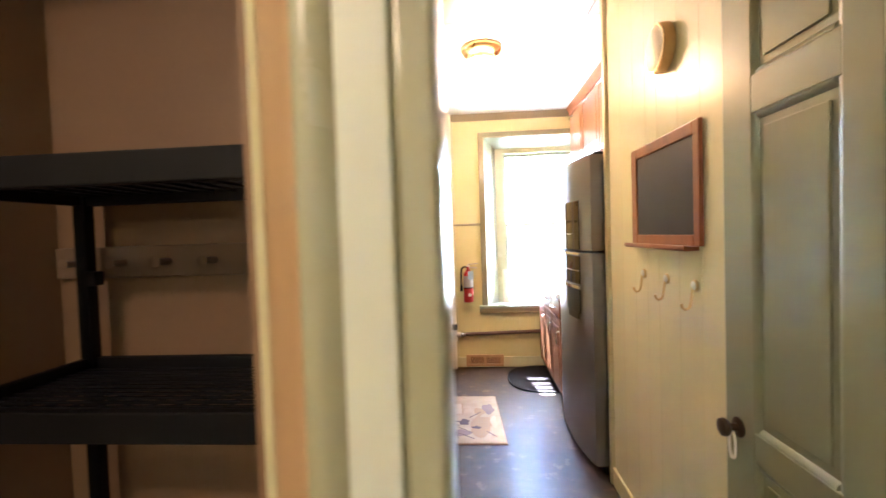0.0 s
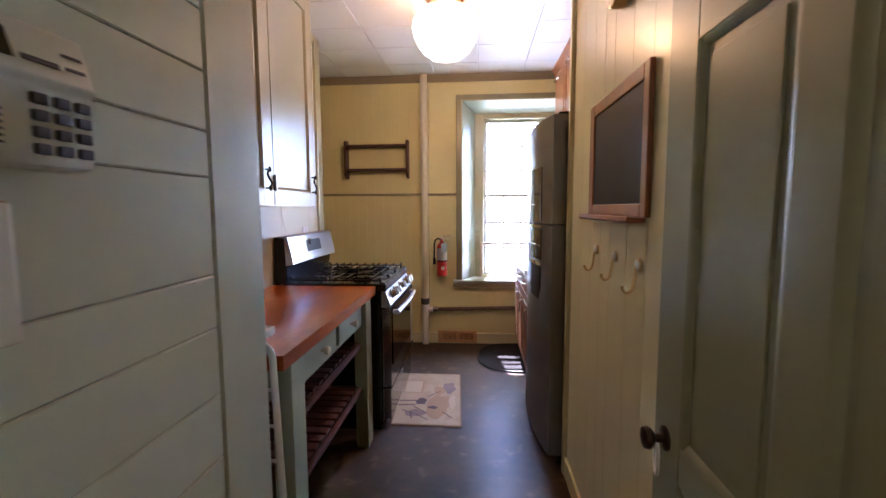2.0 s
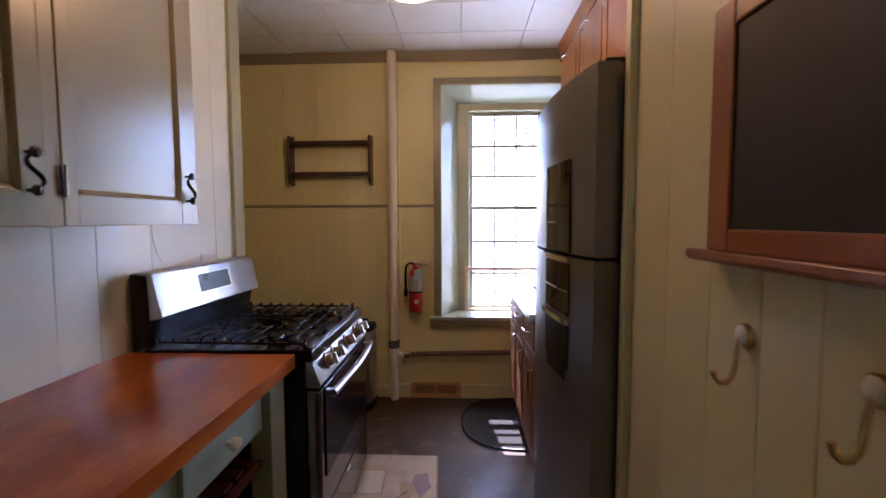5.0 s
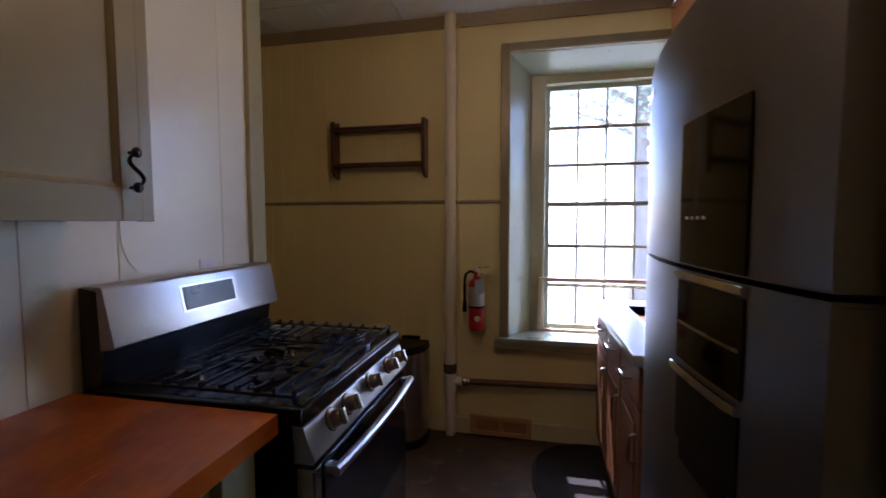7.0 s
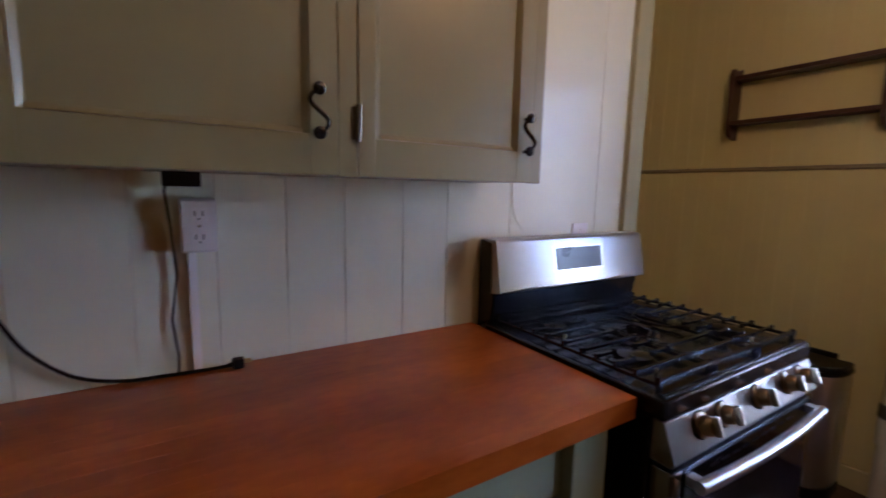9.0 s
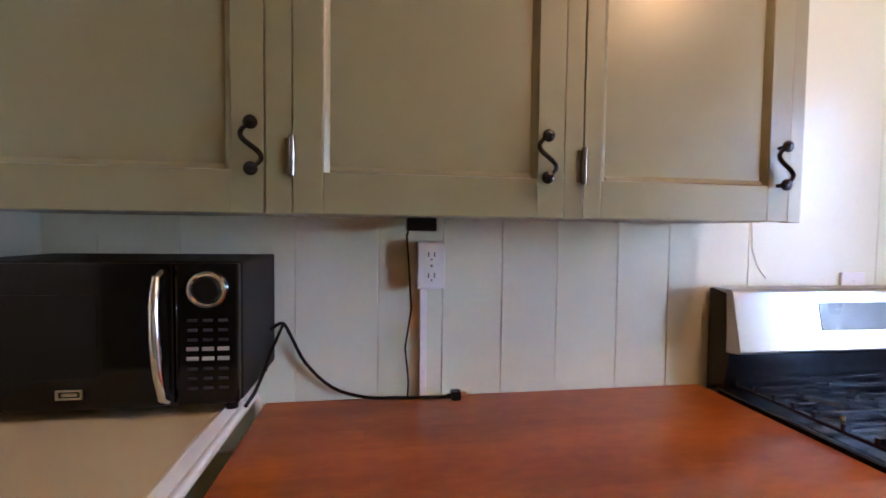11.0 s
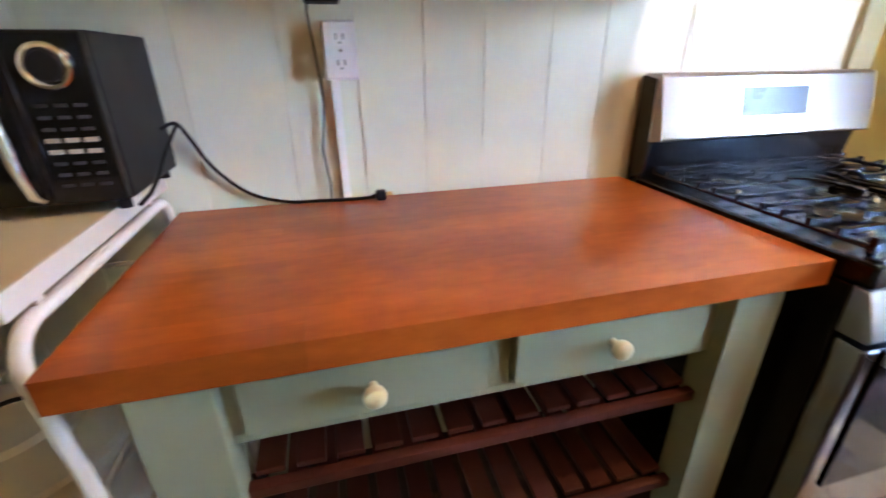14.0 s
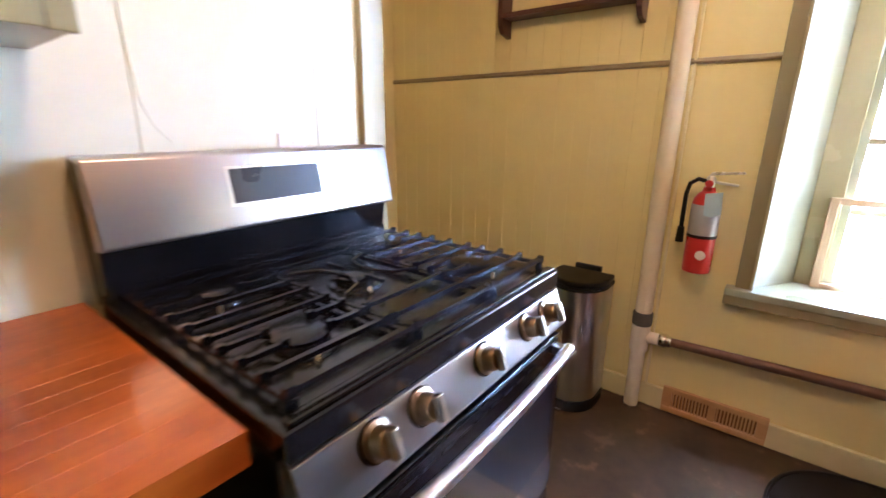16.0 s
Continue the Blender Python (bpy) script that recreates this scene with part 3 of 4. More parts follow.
for ya, yb, yk in ((1.431, 1.812, 1.622), (1.846, 2.226, 2.027)):
    d = part("drawer", merge(bx(-.508, -.482, ya + .004, yb - .004, .720, .820, .004), bx(-.95, -.508, ya + .012, yb - .012, .73, .80)), "table_green", tb)
    part("knob", lathe([(.007, 0), (.007, .008), (.0075, .013), (.0155, .018), (.018, .026), (.0165, .034), (.009, .039), (0, .040)], (-.482, yk, .775), 20, 'X'), "knob_cream", d, "cream round knob")
for z in (.60, .35):
    sh = part("shelf_rail", bx(-.515, -.495, 1.415, 2.255, z - .022, z, .003), "slat", tb, "red-brown slatted shelf rail")
    part("shelf_rail", bx(-1.02, -.995, 1.38, 2.29, z - .035, z, .003), "slat", tb)
    for k in range(13):
        y = 1.424 + k * .0645
        part("slat", bx(-1.02, -.518, y, y + .047, z + .001, z + .013, .002), "slat", sh)

# gas range
st = thing("gas_range", (-.72, 2.82, 0), "stainless and black gas range with cast iron grates", "stove")
SY0, SY1 = 2.452, 3.204
part("body", bx(-1.05, -.425, SY0, SY1, .03, .851, .004), "black", st)
part("cooktop", merge(bx(-1.02, -.398, SY0 - .002, SY1 + .002, .852, .897, .006), bx(-1.02, -1.0, SY0, SY1, .8975, .906), bx(-.425, -.405, SY0 + .01, SY1 - .01, .8975, .904, .003)), "black", st)
part("riser", prism([(-1.068, .873), (-1.0, .905), (-.985, 1.005), (-1.0, 1.17), (-1.068, 1.17)], SY0 + .004, SY1 - .004, 'Y', .004), "black", st)
bg = part("backguard", prism([(-.998, 1.0), (-.952, 1.006), (-.95, 1.012), (-.982, 1.168), (-.99, 1.175), (-1.05, 1.175), (-1.05, 1.169), (-1.0, 1.165)], SY0 + .002, SY1 - .002, 'Y', .003), "guard_steel", st, "sloping stainless backguard")


def on_guard(y0, y1, s0, s1, t):
    a, b = Vector((-.9505, 1.012)), Vector((-.982, 1.168))
    n = Vector((b.y - a.y, -(b.x - a.x))).normalized()
    p, q = a.lerp(b, s0), a.lerp(b, s1)
    return prism([tuple(p), tuple(p + n * t), tuple(q + n * t), tuple(q)], y0, y1, 'Y')


part("bezel", on_guard(2.70, 2.955, .28, .84, .002), "nickel", bg)
part("display", on_guard(2.71, 2.945, .32, .80, .0035), "display", bg, "dark clock display")
# sloping control panel, door, drawer
cp = part("control_panel", prism([(-.425, .851), (-.398, .849), (-.3685, .768), (-.375, .757), (-.425, .757)], SY0, SY1, 'Y', .003), "stove_steel_dark", st)
nrm = Vector((.081, 0, .0295)).normalized()
for yk in (2.575, 2.672, 2.85, 3.018, 3.112):
    c = Vector((-.3865, yk, .8175)) + nrm * .001
    side = Vector((0, 1, 0))
    up = nrm.cross(side)
    rot = Matrix((side, up, nrm)).transposed().to_4x4()
    kn = lathe([(.029, 0), (.029, .006), (.022, .009), (.021, .026), (.018, .031), (0, .032)], (0, 0, 0), 24)
    kn.transform(Matrix.Translation(c) @ rot)
    k = part("knob", kn, "knob_brass", cp, "bronzed metal burner knob")
    grip = prism([(-.0075, .0315), (.0075, .0315), (.006, .046), (-.006, .046)], -.0215, .0215, 'Y', .003)
    grip.transform(Matrix.Translation(c) @ rot)
    part("grip", grip, "nickel", k, "satin metal grip")
    ring = lathe([(.031, 0), (.031, .002), (.0, .002)], (0, 0, 0), 24)
    ring.transform(Matrix.Translation(c) @ rot)
    part("ring", ring, "black", k)
od = part("oven_door", merge(bx(-.424, -.372, SY0 + .003, SY1 - .003, .27, .745, .006)), "oven_steel", st, "oven door with dark glass")
part("glass", bx(-.3715, -.3665, SY0 + .045, SY1 - .045, .40, .742, .002), "black_glass", od)
for k in range(9):
    part("vent_slot", bx(-.3664, -.3655, 2.60 + .05 * k, 2.635 + .05 * k, .718, .724), "black_matte", od)
hp = [(-.338 + .014 * (1 - ((y - 2.828) / .33) ** 2), y, .722) for y in [2.498 + .033 * k for k in range(21)]]
hd = part("handle", tube(hp, .0145, 12), "steel", od, "bowed steel bar handle")
for y in (SY0 + .062, SY1 - .062):
    part("bracket", bx(-.3725, -.330, y - .014, y + .014, .710, .733, .005), "steel", hd)
dr = part("drawer", bx(-.424, -.375, SY0 + .003, SY1 - .003, .075, .262, .006), "oven_steel", st, "plain steel drawer front")
part("badge", bx(-.3748, -.3725, 2.80, 2.85, .232, .245), "nickel", dr)
part("toe_kick", bx(-1.0, -.44, SY0 + .01, SY1 - .01, .0, .029), "black_matte", st)
def finger(x, ya, yb, z=.927, w=.009, drop=.013):
    """A cast bar along the range with its ends turned down."""
    e = .012
    return prism([(ya, z - drop), (ya + .001, z + .003), (ya + e, z + .004), (ya + e + .004, z), (yb - e - .004, z), (yb - e, z + .004), (yb - .001, z + .003), (yb, z - drop), (yb - e, z - drop), (yb - e - .006, z - .008), (ya + e + .006, z - .008), (ya + e, z - drop)], x, x + w, 'X')


for g in range(3):
    y0, y1 = SY0 + .022 + g * .237, SY0 + .022 + g * .237 + .234
    ym = (y0 + y1) / 2
    bars = [bx(-.985, -.43, y, y + .011, .908, .918, .003) for y in (y0 + .001, y1 - .012)]
    bars += [finger(x, y0, y1, .929, .011) for x in (-.985, -.440)]
    if g == 1:
        bars += [finger(x, y0, y1) for x in (-.93, -.86, -.56, -.495)]
        for sy in (-1, 1):
            bars += [tube([(-.80, ym + sy * .105, .916), (-.80, ym + sy * .10, .926), (-.775, ym + sy * .05, .926), (-.73, ym + sy * .03, .926), (-.69, ym + sy * .03, .926), (-.645, ym + sy * .05, .926), (-.62, ym + sy * .10, .926), (-.62, ym + sy * .105, .916)], .0042, 7)]
        bars += [bx(-.80, -.745, ym - .0035, ym + .0035, .919, .929, .002), bx(-.675, -.62, ym - .0035, ym + .0035, .919, .929, .002)]
    else:
        bars += [finger(x, y0, y1) for x in (-.93, -.775, -.713, -.65, -.495)]
        for x in (-.875, -.825, -.605, -.55):
            bars += [finger(x, y0, y0 + .082), finger(x, y1 - .082, y1)]
    bars += [bx(x, x + .012, y, y + .016, .8975, .911, .002) for x in (-.985, -.442) for y in (y0 + .002, y1 - .018)]
    part("grate", merge(*bars), "iron", st, "black cast iron grate")
for x, y, r in ((-.85, SY0 + .137, .036), (-.57, SY0 + .137, .046), (-.85, SY1 - .137, .04), (-.57, SY1 - .137, .05), (-.71, 2.828, .04)):
    b = part("burner", lathe([(r + .02, .8975), (r + .018, .902), (r + .004, .904), (r + .002, .914), (0, .914)], (x, y, 0), 26), "black", st)
    part("igniter", lathe([(.004, .8985), (.004, .910), (.002, .913), (0, .913)], (x + r + .03, y - .02, 0), 10), "brass", b, "small brass igniter")
    part("cap", lathe([(r, .9145), (r, .919), (r - .006, .922), (0, .923)], (x, y, 0), 26), "iron", b)

# wall cabinet over the counter
wc = thing("wall_cabinet", (-.94, 1.6, 1.35), "olive green painted wall cabinet with iron S handles", "cabinet")
CX = -.795
part("carcass", merge(bx(-1.072, -.815, .752, 2.443, 1.353, 2.54, .003)), "sage", wc)
part("face_frame", merge(bx(-.8145, CX, .752, .79, 1.35, 2.54, .002), bx(-.8145, CX, 1.306, 1.354, 1.35, 2.54, .002), bx(-.8145, CX, 1.887, 1.927, 1.35, 2.54, .002), bx(-.8145, CX, 2.411, 2.445, 1.35, 2.54, .002), bx(-.8145, CX - .0005, .79, 2.411, 2.49, 2.54)), "sage", wc)
part("cornice", prism([(-.815, 2.541), (-.79, 2.541), (-.775, 2.56), (-.765, 2.589), (-.815, 2.589)], .752, 2.45, 'Y'), "sage", wc)
for ya, yb, pa, pb, h in ((.7915, 1.3045, .86, 1.247, 1.287), (1.3555, 1.8855, 1.41, 1.829, 1.843), (1.9285, 2.4095, 1.967, 2.358, 2.381)):
    z0, z1, pz0, pz1 = 1.3515, 2.488, 1.43, 2.40
    d = part("door", merge(bx(-.814, CX + .002, ya, pa, z0, z1, .002), bx(-.814, CX + .002, pb, yb, z0, z1, .002), bx(-.814, CX + .002, pa, pb, z0, pz0, .002), bx(-.814, CX + .002, pa, pb, pz1, z1, .002)), "sage", wc)
    part("panel", bx(-.8135, CX - .009, pa + .001, pb - .001, pz0 + .001, pz1 - .001), "sage", d)
    part("bead", merge(prism([(CX - .0089, pa + .001), (CX + .0005, pa + .001), (CX - .001, pa + .004), (CX - .0089, pa + .012)], pz0, pz1, 'Z'), prism([(CX - .0089, pb - .001), (CX - .0089, pb - .012), (CX - .001, pb - .004), (CX + .0005, pb - .001)], pz0, pz1, 'Z'), prism([(CX - .0089, pz0 + .001), (CX + .0005, pz0 + .001), (CX - .001, pz0 + .004), (CX - .0089, pz0 + .012)], pa + .012, pb - .012, 'Y')), "sage", d)
    sp = [(CX + .022, h + .018 * math.sin(2 * math.pi * k / 16), 1.43 + .082 * k / 16) for k in range(17)]
    hd = part("handle", merge(tube(sp, [.0035 + .0015 * math.sin(math.pi * k / 16) for k in range(17)], 8), tube([(CX + .001, h, 1.43), (CX + .026, h, 1.43)], .0045, 8), tube([(CX + .001, h, 1.512), (CX + .026, h, 1.512)], .0045, 8)), "iron", d, "black iron S handle")
    for zr in (1.43, 1.512):
        part("rosette", lathe([(.0125, 0), (.0125, .004), (.006, .007), (0, .007)], (CX + .022, h, zr), 14, 'X'), "iron", hd)
    part("hinge", merge(tube([(CX + .006, ya - .001, 1.42), (CX + .006, ya - .001, 1.495)], .006, 10), bx(CX + .0005, CX + .003, ya - .014, ya - .002, 1.425, 1.49)), "hinge_paint", d)
    part("hinge", merge(tube([(CX + .006, ya - .001, 2.33), (CX + .006, ya - .001, 2.405)], .006, 10), bx(CX + .0005, CX + .003, ya - .014, ya - .002, 2.335, 2.40)), "hinge_paint", d)

# rolling cart with the microwave
ct = thing("kitchen_cart", (-.76, .99, 0), "white tubular metal cart with a beige laminate top", "cart")
part("top", bx(-1.06, -.482, .775, 1.222, .968, .982, .004), "cart_top", ct)
part("top_edge", merge(bx(-.4815, -.472, .770, 1.227, .962, .984, .003), bx(-1.06, -.482, 1.2225, 1.2285, .950, .984, .002), bx(-1.06, -.482, .7685, .7745, .950, .984, .002)), "white", ct)
for y, lean in ((.79, -.018), (1.222, .055)):
    def out(z):
        """The legs spread a little towards the floor."""
        return y + lean * max(0, .88 - z) / .82
    fr_t = [(-.482, out(.06), .06), (-.482, y, .880)] + [tuple(p) for p in arc((-.532, y, .880), .05, 0, 90, 6)][1:] + [(-1.0, y, .930)] + [tuple(p) for p in arc((-1.0, y, .880), .05, 90, 180, 6)][1:] + [(-1.05, out(.06), .06)]
    sf = part("side_frame", tube(fr_t, .0115, 10), "white", ct)
    for x in (-.56, -.97):
        part("spacer", bx(x, x + .02, y - .004, y + .004, .9405, .9495, .002), "white", sf)
    for z in (.78, .66, .54, .30):
        part("rung", tube([(-.482, out(z), z), (-1.05, out(z), z)], .006, 8), "white", sf)
    for x in (-.482, -1.05):
        yc = out(.06)
        cs = part("caster", tube([(x, yc - .009, .03), (x, yc + .009, .03)], .03, 16), "rubber", ct)
        part("fork", merge(bx(x - .012, x + .012, yc - .014, yc - .011, .02, .062), bx(x - .012, x + .012, yc + .011, yc + .014, .02, .062), bx(x - .012, x + .012, yc - .014, yc + .014, .0625, .066)), "nickel", cs)
for k in range(10):
    part("wire", tube([(-1.03 + .06 * k, .777, .306), (-1.03 + .06 * k, 1.261, .306)], .004, 6), "white", ct)
part("brace", tube([(-1.05, .79, .78), (-1.05, 1.226, .78)], .006, 8), "white", ct)
part("brace", tube([(-.482, .777, .30), (-.482, 1.261, .30)], .006, 8), "white", ct)

mw = thing("microwave", (-.91, 1.02, .982), "black countertop microwave with chrome handle and dial ring", "microwave")
MX = -.775
part("case", bx(-1.05, MX - .022, .785, 1.264, 1.002, 1.262, .005), "black_matte", mw)
md = part("door", bx(MX - .0215, MX, .786, 1.155, 1.004, 1.260, .004), "black_glass", mw)
part("window", bx(MX + .0003, MX + .0015, .845, 1.03, 1.06, 1.205), "mw_window", md, "dark grey window mesh")
part("handle", tube([(MX, 1.138, 1.245), (MX + .022, 1.138, 1.236), (MX + .032, 1.138, 1.19), (MX + .034, 1.14, 1.13), (MX + .03, 1.142, 1.07), (MX + .02, 1.144, 1.025), (MX, 1.145, 1.014)], [.006, .007, .009, .0095, .009, .007, .006], 10), "chrome", md)
part("badge", merge(bx(MX + .0003, MX + .003, .966, 1.008, 1.037, 1.0405, .001), bx(MX + .0003, MX + .003, .966, 1.008, 1.023, 1.0265, .001), bx(MX + .0003, MX + .003, .966, .9695, 1.0265, 1.037), bx(MX + .0003, MX + .003, 1.0045, 1.008, 1.0265, 1.037), bx(MX + .0003, MX + .002, .975, .999, 1.029, 1.0345)), "nickel", md)
mp_ = part("keypad", bx(MX - .0215, MX - .0005, 1.157, 1.263, 1.004, 1.260, .004), "black_glass", mw)
part("dial_ring", tube([Vector((MX + .004, 1.212, 1.213)) + .029 * Vector((0, math.cos(a), math.sin(a))) for a in [2 * math.pi * k / 28 for k in range(29)]], .005, 8, False), "chrome", mp_, "chrome dial ring")
part("dial", lathe([(.023, 0), (.023, .008), (.02, .011), (0, .011)], (MX - .0005, 1.212, 1.213), 24, 'X'), "black_matte", mp_)
for r in range(8):
    for c in range(3):
        if r in (3, 4):
            part("key", bx(MX, MX + .0012, 1.176 + .026 * c, 1.196 + .026 * c, 1.155 - .0175 * r, 1.162 - .0175 * r, .001), "key_pale", mp_)
        else:
            part("key", bx(MX, MX + .0012, 1.178 + .026 * c, 1.194 + .026 * c, 1.155 - .0175 * r, 1.160 - .0175 * r), "key_dark", mp_)
for x in (-1.03, MX - .04):
    for y in (.81, 1.24):
        part("foot", lathe([(.011, 0), (.011, .018), (.009, .02)], (x, y, .982), 12), "black_matte", mw)

pot = thing("enamel_pot", (-.71, .995, .312), "chipped white enamel stock pot with lid", "pot")
part("body", lathe([(.16, 0), (.172, .01), (.184, .225), (.188, .23), (.188, .236), (.184, .241), (.186, .262), (.190, .268), (.190, .280), (.186, .285), (.18, .285)], (-.71, .995, .314), 36), "enamel", pot)
lid = part("lid", lathe([(.192, .278), (.194, .292), (.188, .300), (.13, .312), (.095, .320), (.088, .332), (.03, .338), (0, .338)], (-.71, .995, .314), 36), "enamel", pot)
part("handle", tube([(-.65 - .10 * k / 14, .955 + .12 * k / 14, .645 + .045 * math.sin(math.pi * k / 14)) for k in range(15)], .0042, 8), "black_matte", lid, "bent black wire handle")
for dx, dy, rc in ((.075, -.10, .013), (.10, -.095, .017), (.125, -.075, .011), (.085, -.07, .008), (.14, -.09, .014), (.155, .0, .007)):
    part("chip", lathe([(rc, .298), (rc * .8, .3065), (0, .3072)], (-.71 + dx, .975 + dy, .314), 7), "black_matte", lid)
part("side_handle", tube([(-.535, .945, .54), (-.50, .955, .545), (-.495, .99, .545), (-.50, 1.03, .545), (-.535, 1.04, .54)], .005, 8), "nickel", pot, "bent metal side handle")

# ---- entry: open door, chalkboard, hooks, chime ----
dX0, dX1, dY0, dY1 = .542, .577, .13, .962
dr1 = thing("door_1", (.56, .13, 0), "olive green six-panel door standing open against the wall", "door", kind="structure")
cols = ((.235, .50), (.583, .842))
rows_ = ((.22, .78), (.858, 1.64), (1.73, 1.93))
ys_ = [dY0, .235, .50, .583, .842, dY1]
zs_ = [.01, .22, .78, .858, 1.64, 1.73, 1.93, 2.05]
lf = part("leaf", merge(bx(dX0, dX1, dY0, .235, .01, 2.05, .003), bx(dX0, dX1, .842, dY1, .01, 2.05, .003),
                        bx(dX0, dX1, .50, .583, .01, 2.05, .003), *[bx(dX0, dX1, a, b, zs_[i], zs_[i + 1], .003) for a, b in ((.235, .50), (.583, .842)) for i in (0, 2, 4, 6)]), "door_green", dr1)
for a, b in cols:
    for z0, z1 in rows_:
        p = part("panel", merge(bx(dX0 + .011, dX1 - .011, a + .001, b - .001, z0 + .001, z1 - .001), bx(dX0 + .006, dX0 + .0105, a + .035, b - .035, z0 + .035, z1 - .035, .004)), "door_green", dr1)
        part("moulding", merge(prism([(dX0 + .0105, a), (dX0 + .0005, a), (dX0 + .002, a + .008), (dX0 + .0105, a + .016)], z0 + .001, z1 - .001, 'Z'),
                               prism([(dX0 + .0105, b), (dX0 + .0105, b - .016), (dX0 + .002, b - .008), (dX0 + .0005, b)], z0 + .001, z1 - .001, 'Z'),
                               prism([(dX0 + .0105, z0), (dX0 + .0005, z0), (dX0 + .002, z0 + .008), (dX0 + .0105, z0 + .016)], a + .016, b - .016, 'Y'),
                               prism([(dX0 + .0105, z1), (dX0 + .0105, z1 - .016), (dX0 + .002, z1 - .008), (dX0 + .0005, z1)], a + .016, b - .016, 'Y')), "door_green", p)
hn = part("door_handle", lathe([(.026, 0), (.026, -.003), (.010, -.006), (.009, -.022), (.019, -.028), (.024, -.036), (.022, -.045), (.011, -.049), (0, -.050)], (dX0, .905, .845), 22, 'X'), "bronze", dr1, "dark bronze door knob")
part("key_loop", tube([(dX0 - .016, .905, .835)] + [(dX0 - .017 + .004 * math.sin(a), .905 + .02 * math.sin(a), .80 + .036 * math.cos(a)) for a in [2 * math.pi * k / 16 for k in range(17)]], .0035, 6), "white_plastic", dr1, "loop of white string on the knob")
for z in (.25, 1.02, 1.80):
    part("hinge", tube([(dX0 + .003, dY0 - .004, z - .05), (dX0 + .003, dY0 - .004, z + .05)], .007, 10), "brass", dr1)

cbd = thing("chalkboard", (.575, 1.42, 1.31), "blank black chalkboard in an orange-brown wooden frame", "chalkboard")
cx0, cx1 = .569, .5845
part("slate", bx(.574, .581, 1.18, 1.668, 1.344, 1.672), "slate", cbd)
for nm, b in (("frame_side", (1.143, 1.182, 1.31, 1.712)), ("frame_side", (1.664, 1.722, 1.31, 1.712)), ("frame_top", (1.1825, 1.6635, 1.668, 1.712)), ("frame_bottom", (1.1825, 1.6635, 1.31, 1.347))):
    part(nm, bx(cx0, cx1, *b, .004), "frame_wood", cbd)
part("chalk_tray", prism([(.584, 1.296), (.541, 1.294), (.534, 1.300), (.534, 1.311), (.539, 1.314), (.544, 1.308), (.584, 1.3095)], 1.175, 1.722, 'Y', .002), "frame_wood", cbd, "rounded chalk ledge")

hook0 = thing("coat_hook", (.586, 1.605, 1.19), "small brass coat hook with a white porcelain disc", "hook", "coat hooks on the wall")
part("rosette", lathe([(.0195, 0), (.0195, -.005), (.0175, -.008), (.0155, -.008)], (.5845, 1.605, 1.195), 22, 'X'), "brass", hook0)
part("disc", lathe([(.0153, -.004), (.0153, -.0085), (.011, -.0115), (0, -.0125)], (.5845, 1.605, 1.195), 20, 'X'), "white", hook0, "white porcelain disc")
part("prong", tube([(.578, 1.605, 1.195), (.572, 1.605, 1.17), (.569, 1.605, 1.145), (.565, 1.605, 1.127), (.557, 1.605, 1.118), (.548, 1.606, 1.117), (.541, 1.607, 1.124), (.539, 1.608, 1.136)], [.0045] * 6 + [.004, .0055], 8), "brass", hook0)
hook0.matrix_basis = Matrix.Translation((.586, 1.63, 1.178))
for y, z in ((1.41, 1.177), (1.203, 1.175)):
    copy_thing(hook0, Matrix.Translation((.586, y, z)))

chm = thing("door_chime", (.585, 1.40, 2.03), "round cream chime with a brass rim on the wall", "chime")
part("rim", lathe([(.088, 0), (.088, -.035), (.082, -.04), (.078, -.04)], (.5845, 1.40, 2.03), 32, 'X'), "brass", chm)
part("face", lathe([(.0775, -.036), (.0775, -.041), (.06, -.047), (0, -.050)], (.5845, 1.40, 2.03), 32, 'X'), "plastic", chm)

# ---- partition: alarm keypad and switch ----
PX = -.2445
al = thing("alarm_keypad", (-.235, .30, 1.37), "ivory alarm keypad with a small display and rubber keys", "keypad")
part("case", prism([(PX, 1.372), (PX + .026, 1.374), (PX + .028, 1.38), (PX + .030, 1.438), (PX + .034, 1.444), (PX + .022, 1.489), (PX, 1.493)], .234, .370, 'Y', .003), "plastic", al)
def al_face(y0, y1, t0, t1):
    a, b = Vector((PX + .0338, 1.446)), Vector((PX + .0226, 1.484))
    n = Vector((b.y - a.y, -(b.x - a.x))).normalized()
    p, q = a.lerp(b, t0), a.lerp(b, t1)
    return prism([tuple(p), tuple(p + n * .0015), tuple(q + n * .0015), tuple(q)], y0, y1, 'Y')
part("display", al_face(.258, .30, .22, .82), "black_glass", al)
for k in range(2):
    part("legend", al_face(.345, .363, .3 + .3 * k, .36 + .3 * k), "grey_plastic", al)
part("arrow_mark", al_face(.308, .338, .25, .36), "grey_plastic", al)
for r in range(4):
    for c in range(3):
        part("key", bx(PX + .0292, PX + .0335, .312 + .0195 * c, .325 + .0195 * c, 1.423 - .0135 * r, 1.432 - .0135 * r, .0015), "grey_plastic", al)
for k in range(6):
    part("speaker_slot", bx(PX + .0288, PX + .0298, .252, .290, 1.388 + .005 * k, 1.390 + .005 * k), "grey_plastic", al)
part("legend", bx(PX + .0293, PX + .0303, .252, .288, 1.426, 1.434), "grey_plastic", al)

